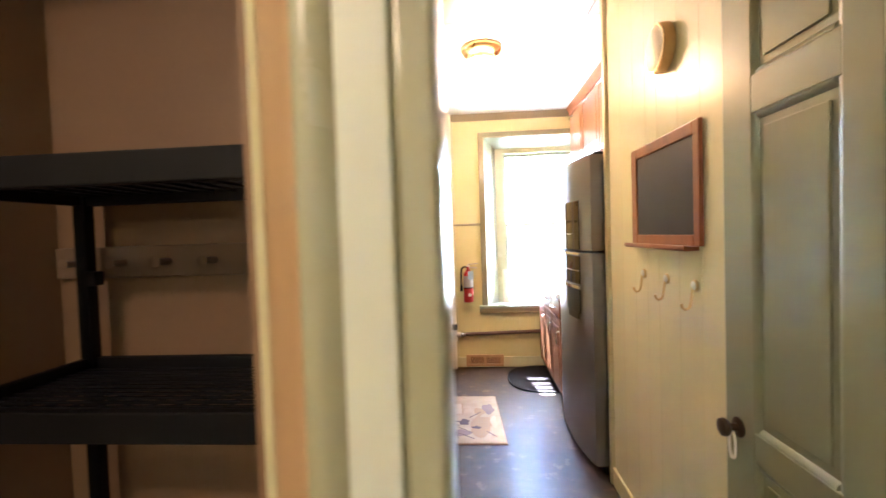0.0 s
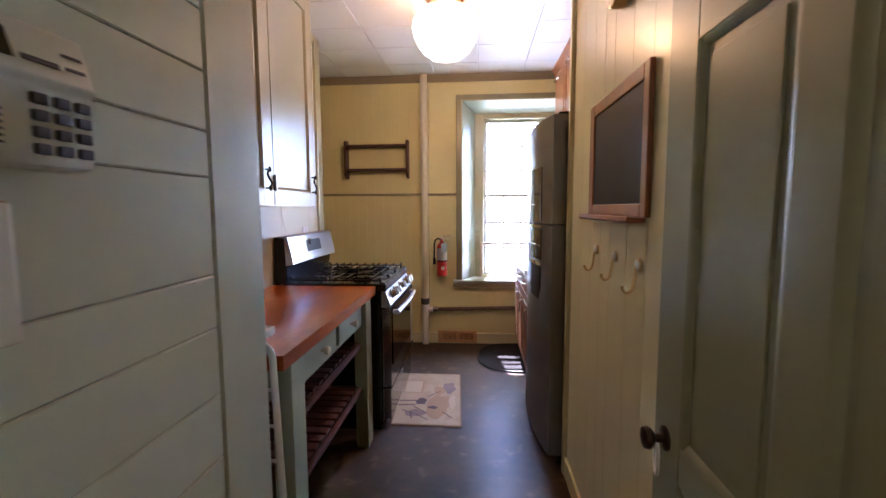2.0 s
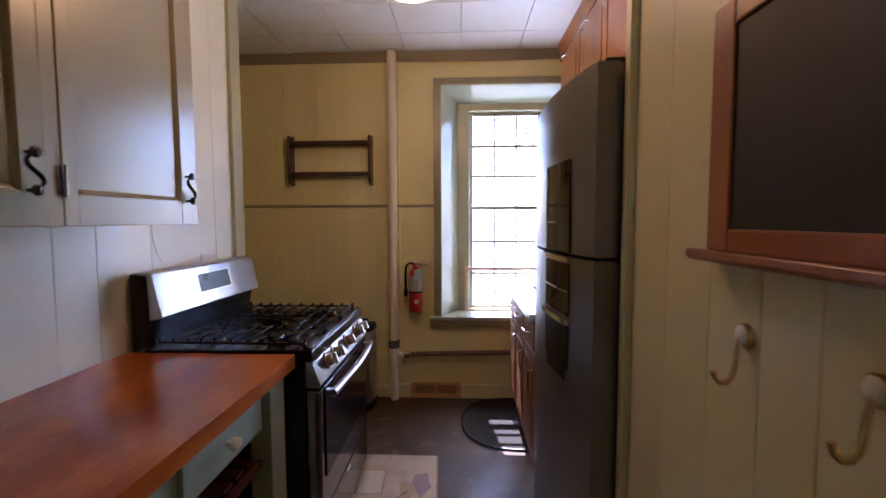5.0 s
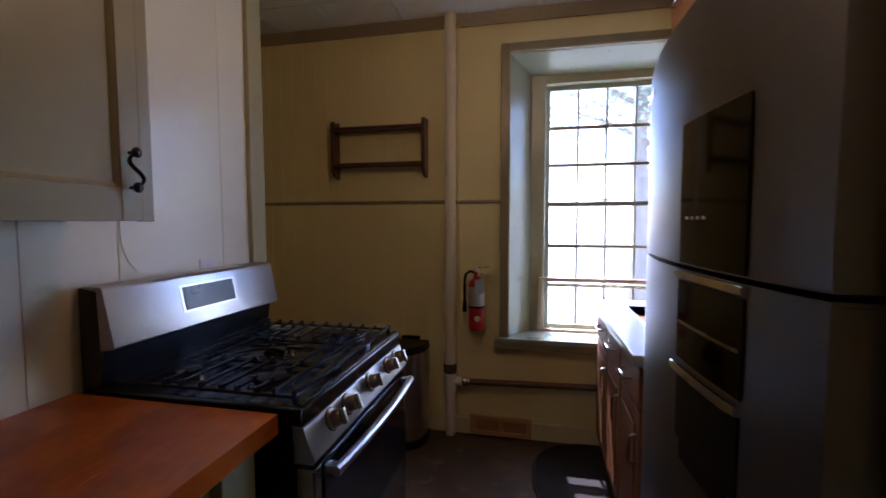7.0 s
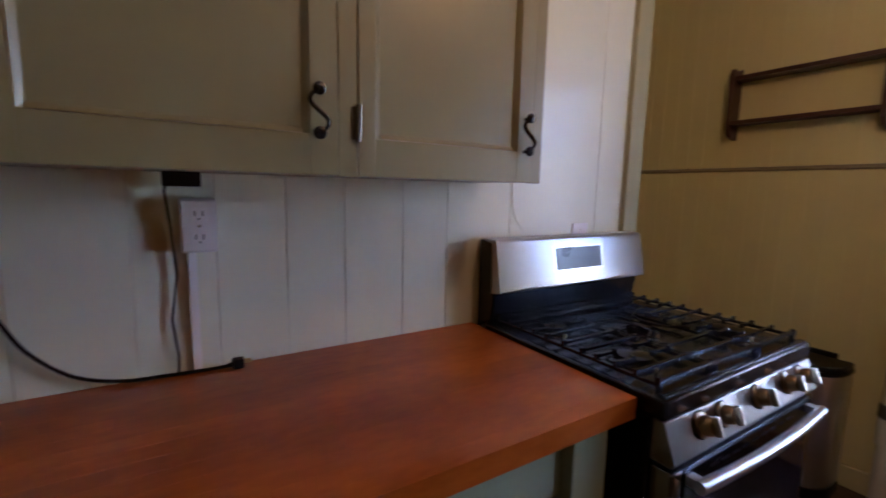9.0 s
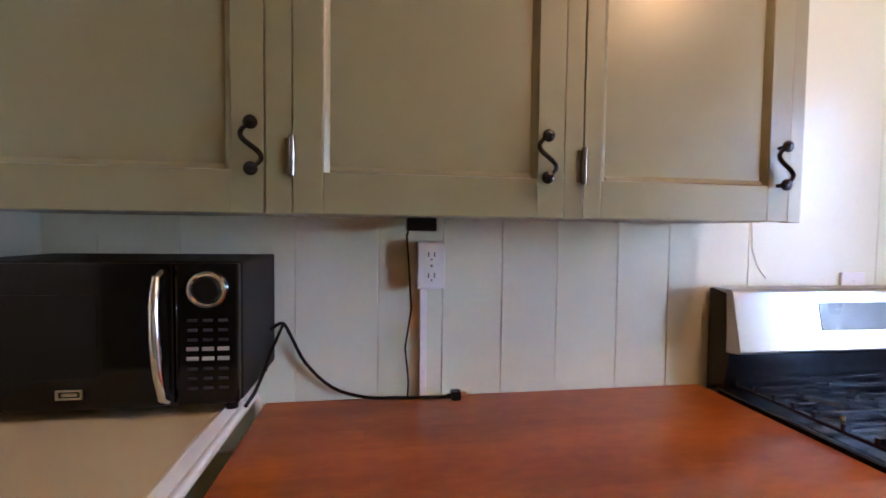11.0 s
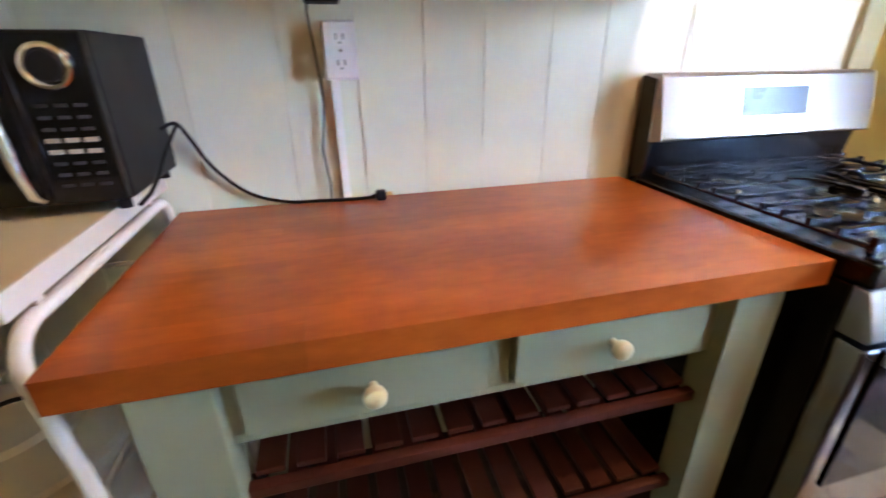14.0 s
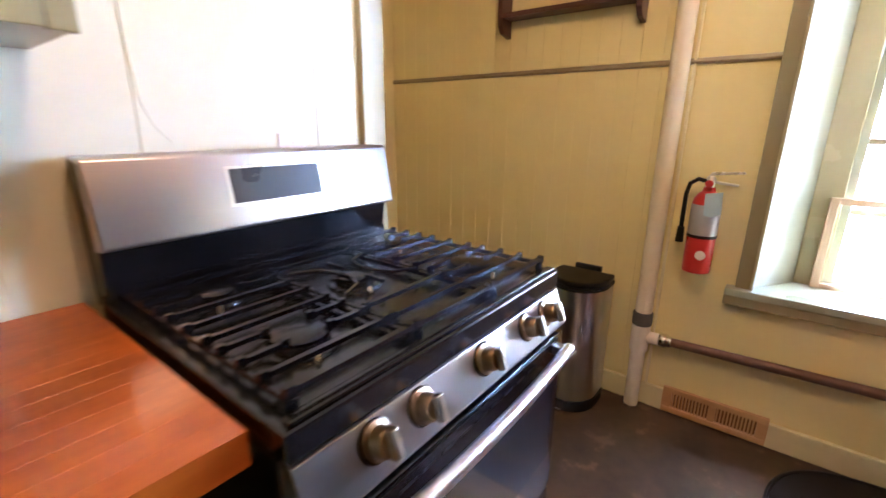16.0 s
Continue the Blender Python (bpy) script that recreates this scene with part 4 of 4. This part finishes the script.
sw = thing("light_switch", (-.24, .255, 1.28), "ivory rocker light switch on a wooden mounting block", "switch")
part("block", bx(PX, PX + .018, .219, .298, 1.230, 1.345, .002), "raw_wood", sw, "bare wooden block")
part("plate", bx(PX + .0182, PX + .024, .221, .296, 1.232, 1.343, .003), "plastic", sw)
part("rocker", prism([(PX + .0242, 1.254), (PX + .030, 1.256), (PX + .027, 1.287), (PX + .0335, 1.319), (PX + .0242, 1.321)], .242, .275, 'Y'), "plastic", sw)
for z in (1.242, 1.333):
    part("screw", lathe([(.003, .0), (.003, .001), (0, .0012)], (PX + .024, .2585, z), 8, 'X'), "nickel", sw)

# ---- counter wall: outlet, cords ----
WX = -1.0745


def outlet(name, loc, label, turn=0.0, box=.0):
    o = thing(name, (0, 0, 0), label, "outlet")
    if box:
        part("box", bx(0, box, -.036, .036, -.06, .06, .003), "white_plastic", o)
    pl = part("plate", bx(box, box + .006, -.035, .035, -.057, .057, .003), "white_plastic", o)
    for z in (.026, -.026):
        rc = part("receptacle", bx(box + .0062, box + .008, -.017, .017, z - .016, z + .016, .003), "white_plastic", pl)
        part("slots", merge(bx(box + .008, box + .0085, -.009, -.006, z - .004, z + .008), bx(box + .008, box + .0085, .006, .009, z - .004, z + .008), bx(box + .008, box + .0085, -.002, .002, z - .012, z - .008)), "grey_plastic", rc)
    part("screw", lathe([(.003, 0), (.003, .001), (0, .0012)], (box + .006, 0, 0), 8, 'X'), "nickel", pl)
    o.matrix_basis = pose(*loc, 0, 0, turn)
    return o


outlet("outlet", (WX, 1.645, 1.235), "white surface-mounted double outlet box above the counter", 0, .04)
outlet("outlet", (-.655, .7465, 1.14), "white double outlet plate on the nook wall", 90)
single("conduit", merge(bx(WX, WX + .014, 1.62, 1.638, .8872, 1.174, .002)), "white_plastic", "white plastic cable channel running down to the counter", "conduit")
sb = thing("small_outlet_cover", (WX, 2.94, 1.2), "small white cover plate behind the range", "cover")
part("plate", bx(WX, WX + .006, 2.90, 2.985, 1.16, 1.212, .003), "white_plastic", sb)
part("screw", lathe([(.003, 0), (.003, .001), (0, .0012)], (WX + .006, 2.942, 1.186), 8, 'X'), "nickel", sb)

tr = thing("light_transformer", (-.99, 1.615, 1.33), "black plug-in box hanging under the cabinet with a thin cord", "transformer")
part("box", bx(-1.02, -.97, 1.58, 1.65, 1.322, 1.3525, .004), "black_matte", tr)
part("cord", tube([(-1.0, 1.588, 1.335), (-1.03, 1.583, 1.31), (-1.058, 1.59, 1.24), (-1.063, 1.598, 1.12), (-1.063, 1.583, 1.02), (-1.063, 1.592, .93), (-1.06, 1.59, .8905)], .0026, 7), "black_matte", tr)
pc = thing("power_cord", (-1.0, 1.5, .887), "black microwave power cord lying along the counter", "cord")
cord = [(-1.0, 1.2665, 1.09), (-1.035, 1.285, 1.095), (-1.055, 1.30, 1.06), (-1.06, 1.335, .988), (-1.06, 1.40, .924), (-1.058, 1.48, .8965), (-1.055, 1.56, .8925), (-1.05, 1.66, .8915), (-1.04, 1.70, .896)]
fine = []
for i in range(len(cord) - 1):
    p0, p1, p2, p3 = [Vector(cord[max(0, min(len(cord) - 1, j))]) for j in (i - 1, i, i + 1, i + 2)]
    for k in range(4):
        t = k / 4
        fine.append(.5 * ((2 * p1) + (p2 - p0) * t + (2 * p0 - 5 * p1 + 4 * p2 - p3) * t * t + (3 * p1 - p0 - 3 * p2 + p3) * t ** 3))
part("cable", tube(fine + [Vector(cord[-1])], .0042, 8), "black_matte", pc)
part("slack", tube([(-1.035, 1.286, 1.092), (-1.0, 1.283, 1.075), (-.95, 1.276, 1.045), (-.90, 1.272, 1.012), (-.85, 1.270, .994), (-.80, 1.268, .9885)], .0038, 8), "black_matte", pc)
pg = part("plug", merge(bx(-1.05, -1.025, 1.70, 1.725, .888, .912, .005), tube([(-1.0375, 1.69, .897), (-1.0375, 1.702, .899)], .006, 8)), "black_matte", pc)
part("prong", merge(bx(-1.045, -1.044, 1.725, 1.742, .899, .905), bx(-1.032, -1.031, 1.725, 1.742, .899, .905)), "brass", pg)

# ---- end wall ----
ws = thing("wall_shelf", (-.83, 4.15, 1.62), "small dark wooden two-tier wall shelf, empty", "shelf")
for x0 in (-1.142, -.545):
    part("side", prism([(4.2, 1.625), (4.13, 1.64), (4.105, 1.67), (4.10, 1.96), (4.115, 1.985), (4.15, 1.97), (4.2, 1.995)], x0, x0 + .022, 'X', .002), "dark_wood", ws)
for z in (1.70, 1.925):
    part("board", bx(-1.1195, -.5455, 4.105, 4.199, z, z + .02, .002), "dark_wood", ws)

pp = thing("vent_pipe", (-.375, 4.16, 0), "cream painted standing pipe with a white plastic tee near the floor", "pipe")
part("riser", tube([(-.375, 4.155, .46), (-.375, 4.155, 2.589)], .034, 20), "pipe_cream", pp)
part("coupling", lathe([(.037, .40), (.041, .405), (.041, .455), (.037, .46)], (-.375, 4.155, 0), 20), "rubber", pp, "grey rubber coupling")
part("tee", merge(tube([(-.375, 4.155, .0), (-.375, 4.155, .40)], .030, 18), lathe([(.038, .28), (.038, .40)], (-.375, 4.155, 0), 18), tube([(-.375, 4.155, .345), (-.30, 4.155, .348)], .026, 16)), "pvc", pp, "white plastic tee")
wp = thing("waste_pipe", (.1, 4.155, .35), "brown metal drain pipe running along the wall", "pipe")
part("pipe", tube([(-.27, 4.155, .350), (.52, 4.155, .372)], .019, 16), "pipe_brown", wp)
part("nut", lathe([(.026, -.30), (.030, -.295), (.030, -.27), (.026, -.265), (.024, -.25), (.0, -.25)], (0, 4.155, .349), 10, 'X'), "chrome", wp)

vt = thing("floor_register", (-.06, 4.18, .07), "oak wall register with rows of narrow slots", "vent")
part("frame", merge(bx(-.252, .13, 4.165, 4.182, .012, .037, .003), bx(-.252, .13, 4.165, 4.182, .108, .133, .003), bx(-.252, -.215, 4.1655, 4.182, .037, .108, .002), bx(.093, .13, 4.1655, 4.182, .037, .108, .002), bx(-.075, -.047, 4.1655, 4.182, .037, .108, .002)), "vent_wood", vt)
# Sheet behind the slats, its dark colour standing for shade.
part("backing", bx(-.215, .093, 4.1805, 4.1825, .037, .108), "slot_shade", vt)
for k in range(11):
    for x in (-.213, -.045):
        part("slat", bx(x + .0125 * k, x + .0125 * k + .0065, 4.168, 4.180, .037, .108), "vent_wood", vt)

ex = thing("fire_extinguisher", (-.205, 4.14, .68), "red and silver fire extinguisher hung on a wall bracket", "extinguisher")
EX, EY = -.207, 4.135
part("cylinder", lathe([(.035, .685), (.048, .69), (.050, .70), (.050, .83)], (EX, EY, 0), 28), "red", ex)
part("label", lathe([(.0503, .831), (.0503, .955)], (EX, EY, 0), 28), "label_grey", ex, "silver instruction label")
part("shoulder", lathe([(.050, .9555), (.046, .975), (.034, .995), (.022, 1.005), (.02, 1.02)], (EX, EY, 0), 28), "red", ex)
vv = part("valve", merge(lathe([(.017, 1.0205), (.017, 1.05), (.012, 1.06), (0, 1.06)], (EX, EY, 0), 16), tube([(EX, EY, 1.035), (EX, EY - .03, 1.035)], .011, 10)), "nickel", ex)
part("lever", merge(prism([(EX - .01, 1.06), (EX + .02, 1.066), (EX + .105, 1.075), (EX + .10, 1.082), (EX, 1.075)], EY - .012, EY + .012, 'Y', .002), prism([(EX + .005, 1.045), (EX + .09, 1.035), (EX + .088, 1.028), (EX + .005, 1.036)], EY - .010, EY + .010, 'Y', .002)), "nickel", vv)
part("hose", tube([(EX - .005, EY - .005, 1.04), (EX - .04, EY - .01, 1.048), (EX - .065, EY - .01, 1.03), (EX - .073, EY - .01, .99), (EX - .073, EY - .012, .90), (EX - .072, EY - .012, .84)], .008, 10), "black_matte", ex)
part("nozzle", tube([(EX - .072, EY - .012, .86), (EX - .072, EY - .012, .80)], [.012, .015], 12), "black_matte", ex)
part("strap", merge(lathe([(.0515, .828), (.0515, .84)], (EX, EY, 0), 28), bx(EX - .015, EX + .015, EY + .05, 4.199, .80, 1.0, .002)), "black_matte", ex)
part("tag", prism([(EX - .005, 1.0), (EX + .05, 1.01), (EX + .055, .93), (EX + .03, .915), (EX - .0, .92)], EY - .055, EY - .0535, 'Y'), "blue_tag", ex, "pale blue inspection tag")
part("seal", lathe([(.018, -.0), (.018, -.0015), (0, -.0016)], (EX + .012, EY - .0505, .765), 18, 'Y'), "label_white", ex)
part("gauge", lathe([(.014, 0), (.014, -.01), (.012, -.012), (0, -.012)], (EX, EY - .03, 1.035), 14, 'Y'), "red", vv)

bn = thing("step_bin", (-.63, 4.02, 0), "brushed steel half-round pedal bin with a black lid", "bin")


def dshape(w, d, n=16, c=(-.622, 4.035)):
    return [(c[0] + w * math.cos(math.pi + math.pi * k / n), c[1] + d * math.sin(math.pi + math.pi * k / n)) for k in range(n + 1)] + [(c[0] + w, c[1] + .08), (c[0] - w, c[1] + .08)]


part("base", prism(dshape(.125, .14), 0, .05, 'Z', .004), "black_matte", bn)
part("body", prism(dshape(.119, .132), .0505, .57, 'Z'), "steel", bn)
part("collar", prism(dshape(.124, .139), .5705, .588, 'Z', .003), "black_matte", bn)
part("lid", prism(dshape(.122, .137), .5885, .614, 'Z', .011), "black_matte", bn)
part("pedal", bx(-.665, -.60, 3.865, 3.93, .012, .026, .005), "chrome", bn)
part("hinge", bx(-.69, -.57, 4.135, 4.16, .5885, .625, .006), "black_matte", bn)

# ---- mats on the floor ----
rg = thing("printed_mat", (-.18, 2.95, 0), "beige kitchen mat printed with cutlery beside the range", "mat")


def skew(x0, x1, y0, y1, z0, z1, r=.003):
    b = bx(x0, x1, y0, y1, z0, z1, r)
    for v in b.verts:
        v.co.x -= (v.co.y - 2.55) * .05
    return b


part("border", skew(-.40, .043, 2.52, 3.36, 0, .006), "mat_edge", rg)
part("cloth", skew(-.392, .035, 2.53, 3.35, .006, .0085, .001), "mat_cloth", rg)
def stroke(xa, ya, xb, yb, w, h=.0096):
    """A printed line between two points of the mat."""
    u = Vector((xb - xa, yb - ya)).normalized() * w
    return prism([(xa - u.y, ya + u.x), (xa + u.y, ya - u.x), (xb + u.y * .7, yb - u.x * .7), (xb - u.y * .7, yb + u.x * .7)], .0086, h, 'Z')


def blob(cx, cy, rx, ry, seed, h=.0092):
    random.seed(seed)
    ph = [random.uniform(0, 6.28) for _ in range(3)]
    ring = [(cx + rx * (1 + .22 * math.sin(2 * a + ph[0]) + .13 * math.sin(5 * a + ph[1])) * math.cos(a), cy + ry * (1 + .2 * math.sin(3 * a + ph[2])) * math.sin(a)) for a in [2 * math.pi * k / 26 for k in range(26)]]
    return prism(ring, .0086, h, 'Z')


part("bag_print", blob(-.12, 2.80, .085, .17, 2), "mat_print2", rg, "tan paper bag print")
part("bag_fold", blob(-.135, 3.03, .04, .075, 9, .0094), "mat_print2", rg)
part("plum_print", blob(-.07, 3.09, .045, .095, 11), "mat_lilac", rg, "lilac plum print")
part("loaf_print", blob(-.035, 2.86, .026, .10, 5, .0096), "plate", rg)
part("shadow_print", blob(-.265, 2.675, .06, .05, 4), "mat_lilac", rg)
part("crease_print", blob(-.16, 2.76, .03, .022, 7, .0096), "mat_print", rg)
part("fork_head", merge(blob(-.247, 2.846, .042, .048, 6, .0098), stroke(-.395, 2.852, -.28, 2.860, .008), stroke(-.395, 2.784, -.28, 2.797, .008), stroke(-.21, 2.925, -.13, 3.02, .005)), "mat_print", rg, "grey fork print")
part("envelope_print", skew(-.375, -.235, 2.985, 3.20, .0086, .0091, 0), "mat_print2", rg)
part("envelope_face", skew(-.366, -.244, 2.994, 3.191, .0092, .0096, 0), "plate", rg)
for q in ((-.36, 2.717, -.25, 2.65), (-.25, 2.65, -.175, 2.59), (-.29, 2.77, -.19, 2.68), (-.30, 2.69, -.28, 2.60), (-.09, 2.70, -.02, 2.62)):
    part("twig_print", stroke(*q, .004), "mat_print", rg)
sm = [(.545 - .40 * abs(math.cos(radians(a))) ** .75, 3.80 + .37 * math.copysign(abs(math.sin(radians(a))) ** .75, math.sin(radians(a)))) for a in range(90, 271, 6)]
sm_t = thing("sink_mat", (.4, 3.7, 0), "dark half-round rubber mat before the sink", "mat")
part("mat", prism(sm, 0, .008, 'Z', .002), "dark_mat", sm_t)
part("rim", tube([(x, y, .009) for x, y in sm], .007, 8), "black_matte", sm_t)

# ---- ceiling globe ----
gl = thing("ceiling_light", (-.05, 2.62, CEIL), "schoolhouse opal glass ceiling light on a brass fitter", "ceiling light")
part("fitter", lathe([(.02, CEIL - .001), (.128, CEIL - .001), (.134, CEIL - .02), (.125, CEIL - .04), (.10, CEIL - .055), (.092, CEIL - .065), (.092, CEIL - .085), (.085, CEIL - .085)], (-.05, 2.62, 0), 36), "brass", gl)
gshade = part("shade", lathe([(.083, CEIL - .088), (.10, CEIL - .10), (.16, CEIL - .125), (.192, CEIL - .17), (.196, CEIL - .21), (.188, CEIL - .25), (.165, CEIL - .30), (.135, CEIL - .34), (.09, CEIL - .372), (.03, CEIL - .385), (0, CEIL - .385)], (-.05, 2.62, 0), 40), "globe", gl, "glowing opal glass shade")
gshade.visible_shadow = False
# Unseen copy of the globe, added around the hall fill lamp.
hall_fill_fixture = copy_thing(gl, Matrix.Translation((-1.0, -1.3, CEIL)))

# ---- closet with shelving ----
cs_ = thing("metal_shelving", (-.68, .47, 0), "black metal grid shelving unit inside the closet", "shelving")
for x in (-.96, -.42):
    for y in (.32, .60):
        part("post", bx(x - .013, x + .013, y - .013, y + .013, 0, 1.515, .003), "wire", cs_)
for z in (.35, .74, 1.10, 1.47):
    sh = part("shelf", merge(bx(-.973, -.407, .307, .325, z - .012, z + .035, .003), bx(-.973, -.407, .595, .613, z - .012, z + .035, .003), bx(-.973, -.955, .3255, .5945, z - .012, z + .035, .003), bx(-.425, -.407, .3255, .5945, z - .012, z + .035, .003)), "wire", cs_)
    gr = part("grid", merge(*[bx(-.955, -.425, .335 + .02 * k, .343 + .02 * k, z + .012, z + .016) for k in range(13)], *[bx(-.94 + .045 * k, -.934 + .045 * k, .3255, .5945, z + .007, z + .0115) for k in range(12)]), "wire", sh)
    tagged(gr, kind="stuff")
part("clamp", bx(-.945, -.92, .575, .60, 1.29, 1.32, .004), "wire", cs_)
pr = thing("peg_rail", (-.7, .65, 1.32), "dark tan peg rail on the closet wall", "peg rail")
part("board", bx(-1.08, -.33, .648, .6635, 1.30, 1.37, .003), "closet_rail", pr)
for k in range(7):
    part("peg", lathe([(.008, 0), (.007, -.035), (.012, -.042), (0, -.046)], (-1.02 + .105 * k, .648, 1.335), 10, 'Y'), "closet_rail", pr)

# ---- planks and boards, one by one ----
def plank(parent, m, x0, x1, y0, y1, z0, z1, r=.003):
    part("plank", bx(x0, x1, y0, y1, z0, z1, r, 1), m, parent)


ysw = [.735, .86, 1.041, 1.307, 1.513, 1.68, 1.841, 1.996, 2.174, 2.33, 2.585, 3.03, 3.19]
for a, b in zip(ysw, ysw[1:]):
    plank(wall_west, "white_cream", -1.086, -1.075, a + .0005, b - .0005, .0, CEIL, .0013)
part("paint_run", merge(tube([(-1.0742, 2.584, 1.62), (-1.0742, 2.588, 1.40), (-1.0742, 2.596, 1.28), (-1.0742, 2.615, 1.23), (-1.0742, 2.645, 1.195)], .0022, 6)), "white_cream", wall_west)
yse = [.06, .25, .46, .66, .83, 1.0, 1.165, 1.318, 1.49, 1.60, 1.735, 1.90, 2.084]
for a, b in zip(yse, yse[1:]):
    plank(wall_east, "cream", .586, .5965, a + .0003, b - .0003, 0, CEIL, .0009)
zsp = [0, .11, .21, .31, .405, .50, .595, .69, .782, .874, .963, 1.061, 1.162, 1.241, 1.383, 1.448, 1.531, 1.615, 1.72, 1.83, 1.94, 2.05, 2.16, 2.28, 2.40, 2.50, CEIL]
for a, b in zip(zsp, zsp[1:]):
    plank(wall_partition, "plank", -.2565, -.245, .078, .588, a + .0004, b - .0004, .0022)
plank(wall_partition, "plank", -.300, -.2445, .5895, .7345, 0, CEIL, .006)
zsn = [0, .17, .34, .505, .674, .80, .97, 1.18, 1.38, 1.58, 1.78, 1.98, 2.2, 2.4, CEIL]
for a, b in zip(zsn, zsn[1:]):
    plank(wall_nook, "white_cream", -1.074, -.301, .7335, .745, a + .001, b - .001)
xsn = [-1.88 + .0845 * k for k in range(19)]
for a, b in zip(xsn, xsn[1:]):
    plank(wall_north, "ochre", a + .0003, b - .0003, 4.194, 4.1995, .106, 1.461, .0007)
    plank(wall_north, "ochre", a + .0003, b - .0003, 4.194, 4.1995, 1.485, 2.523, .0007)
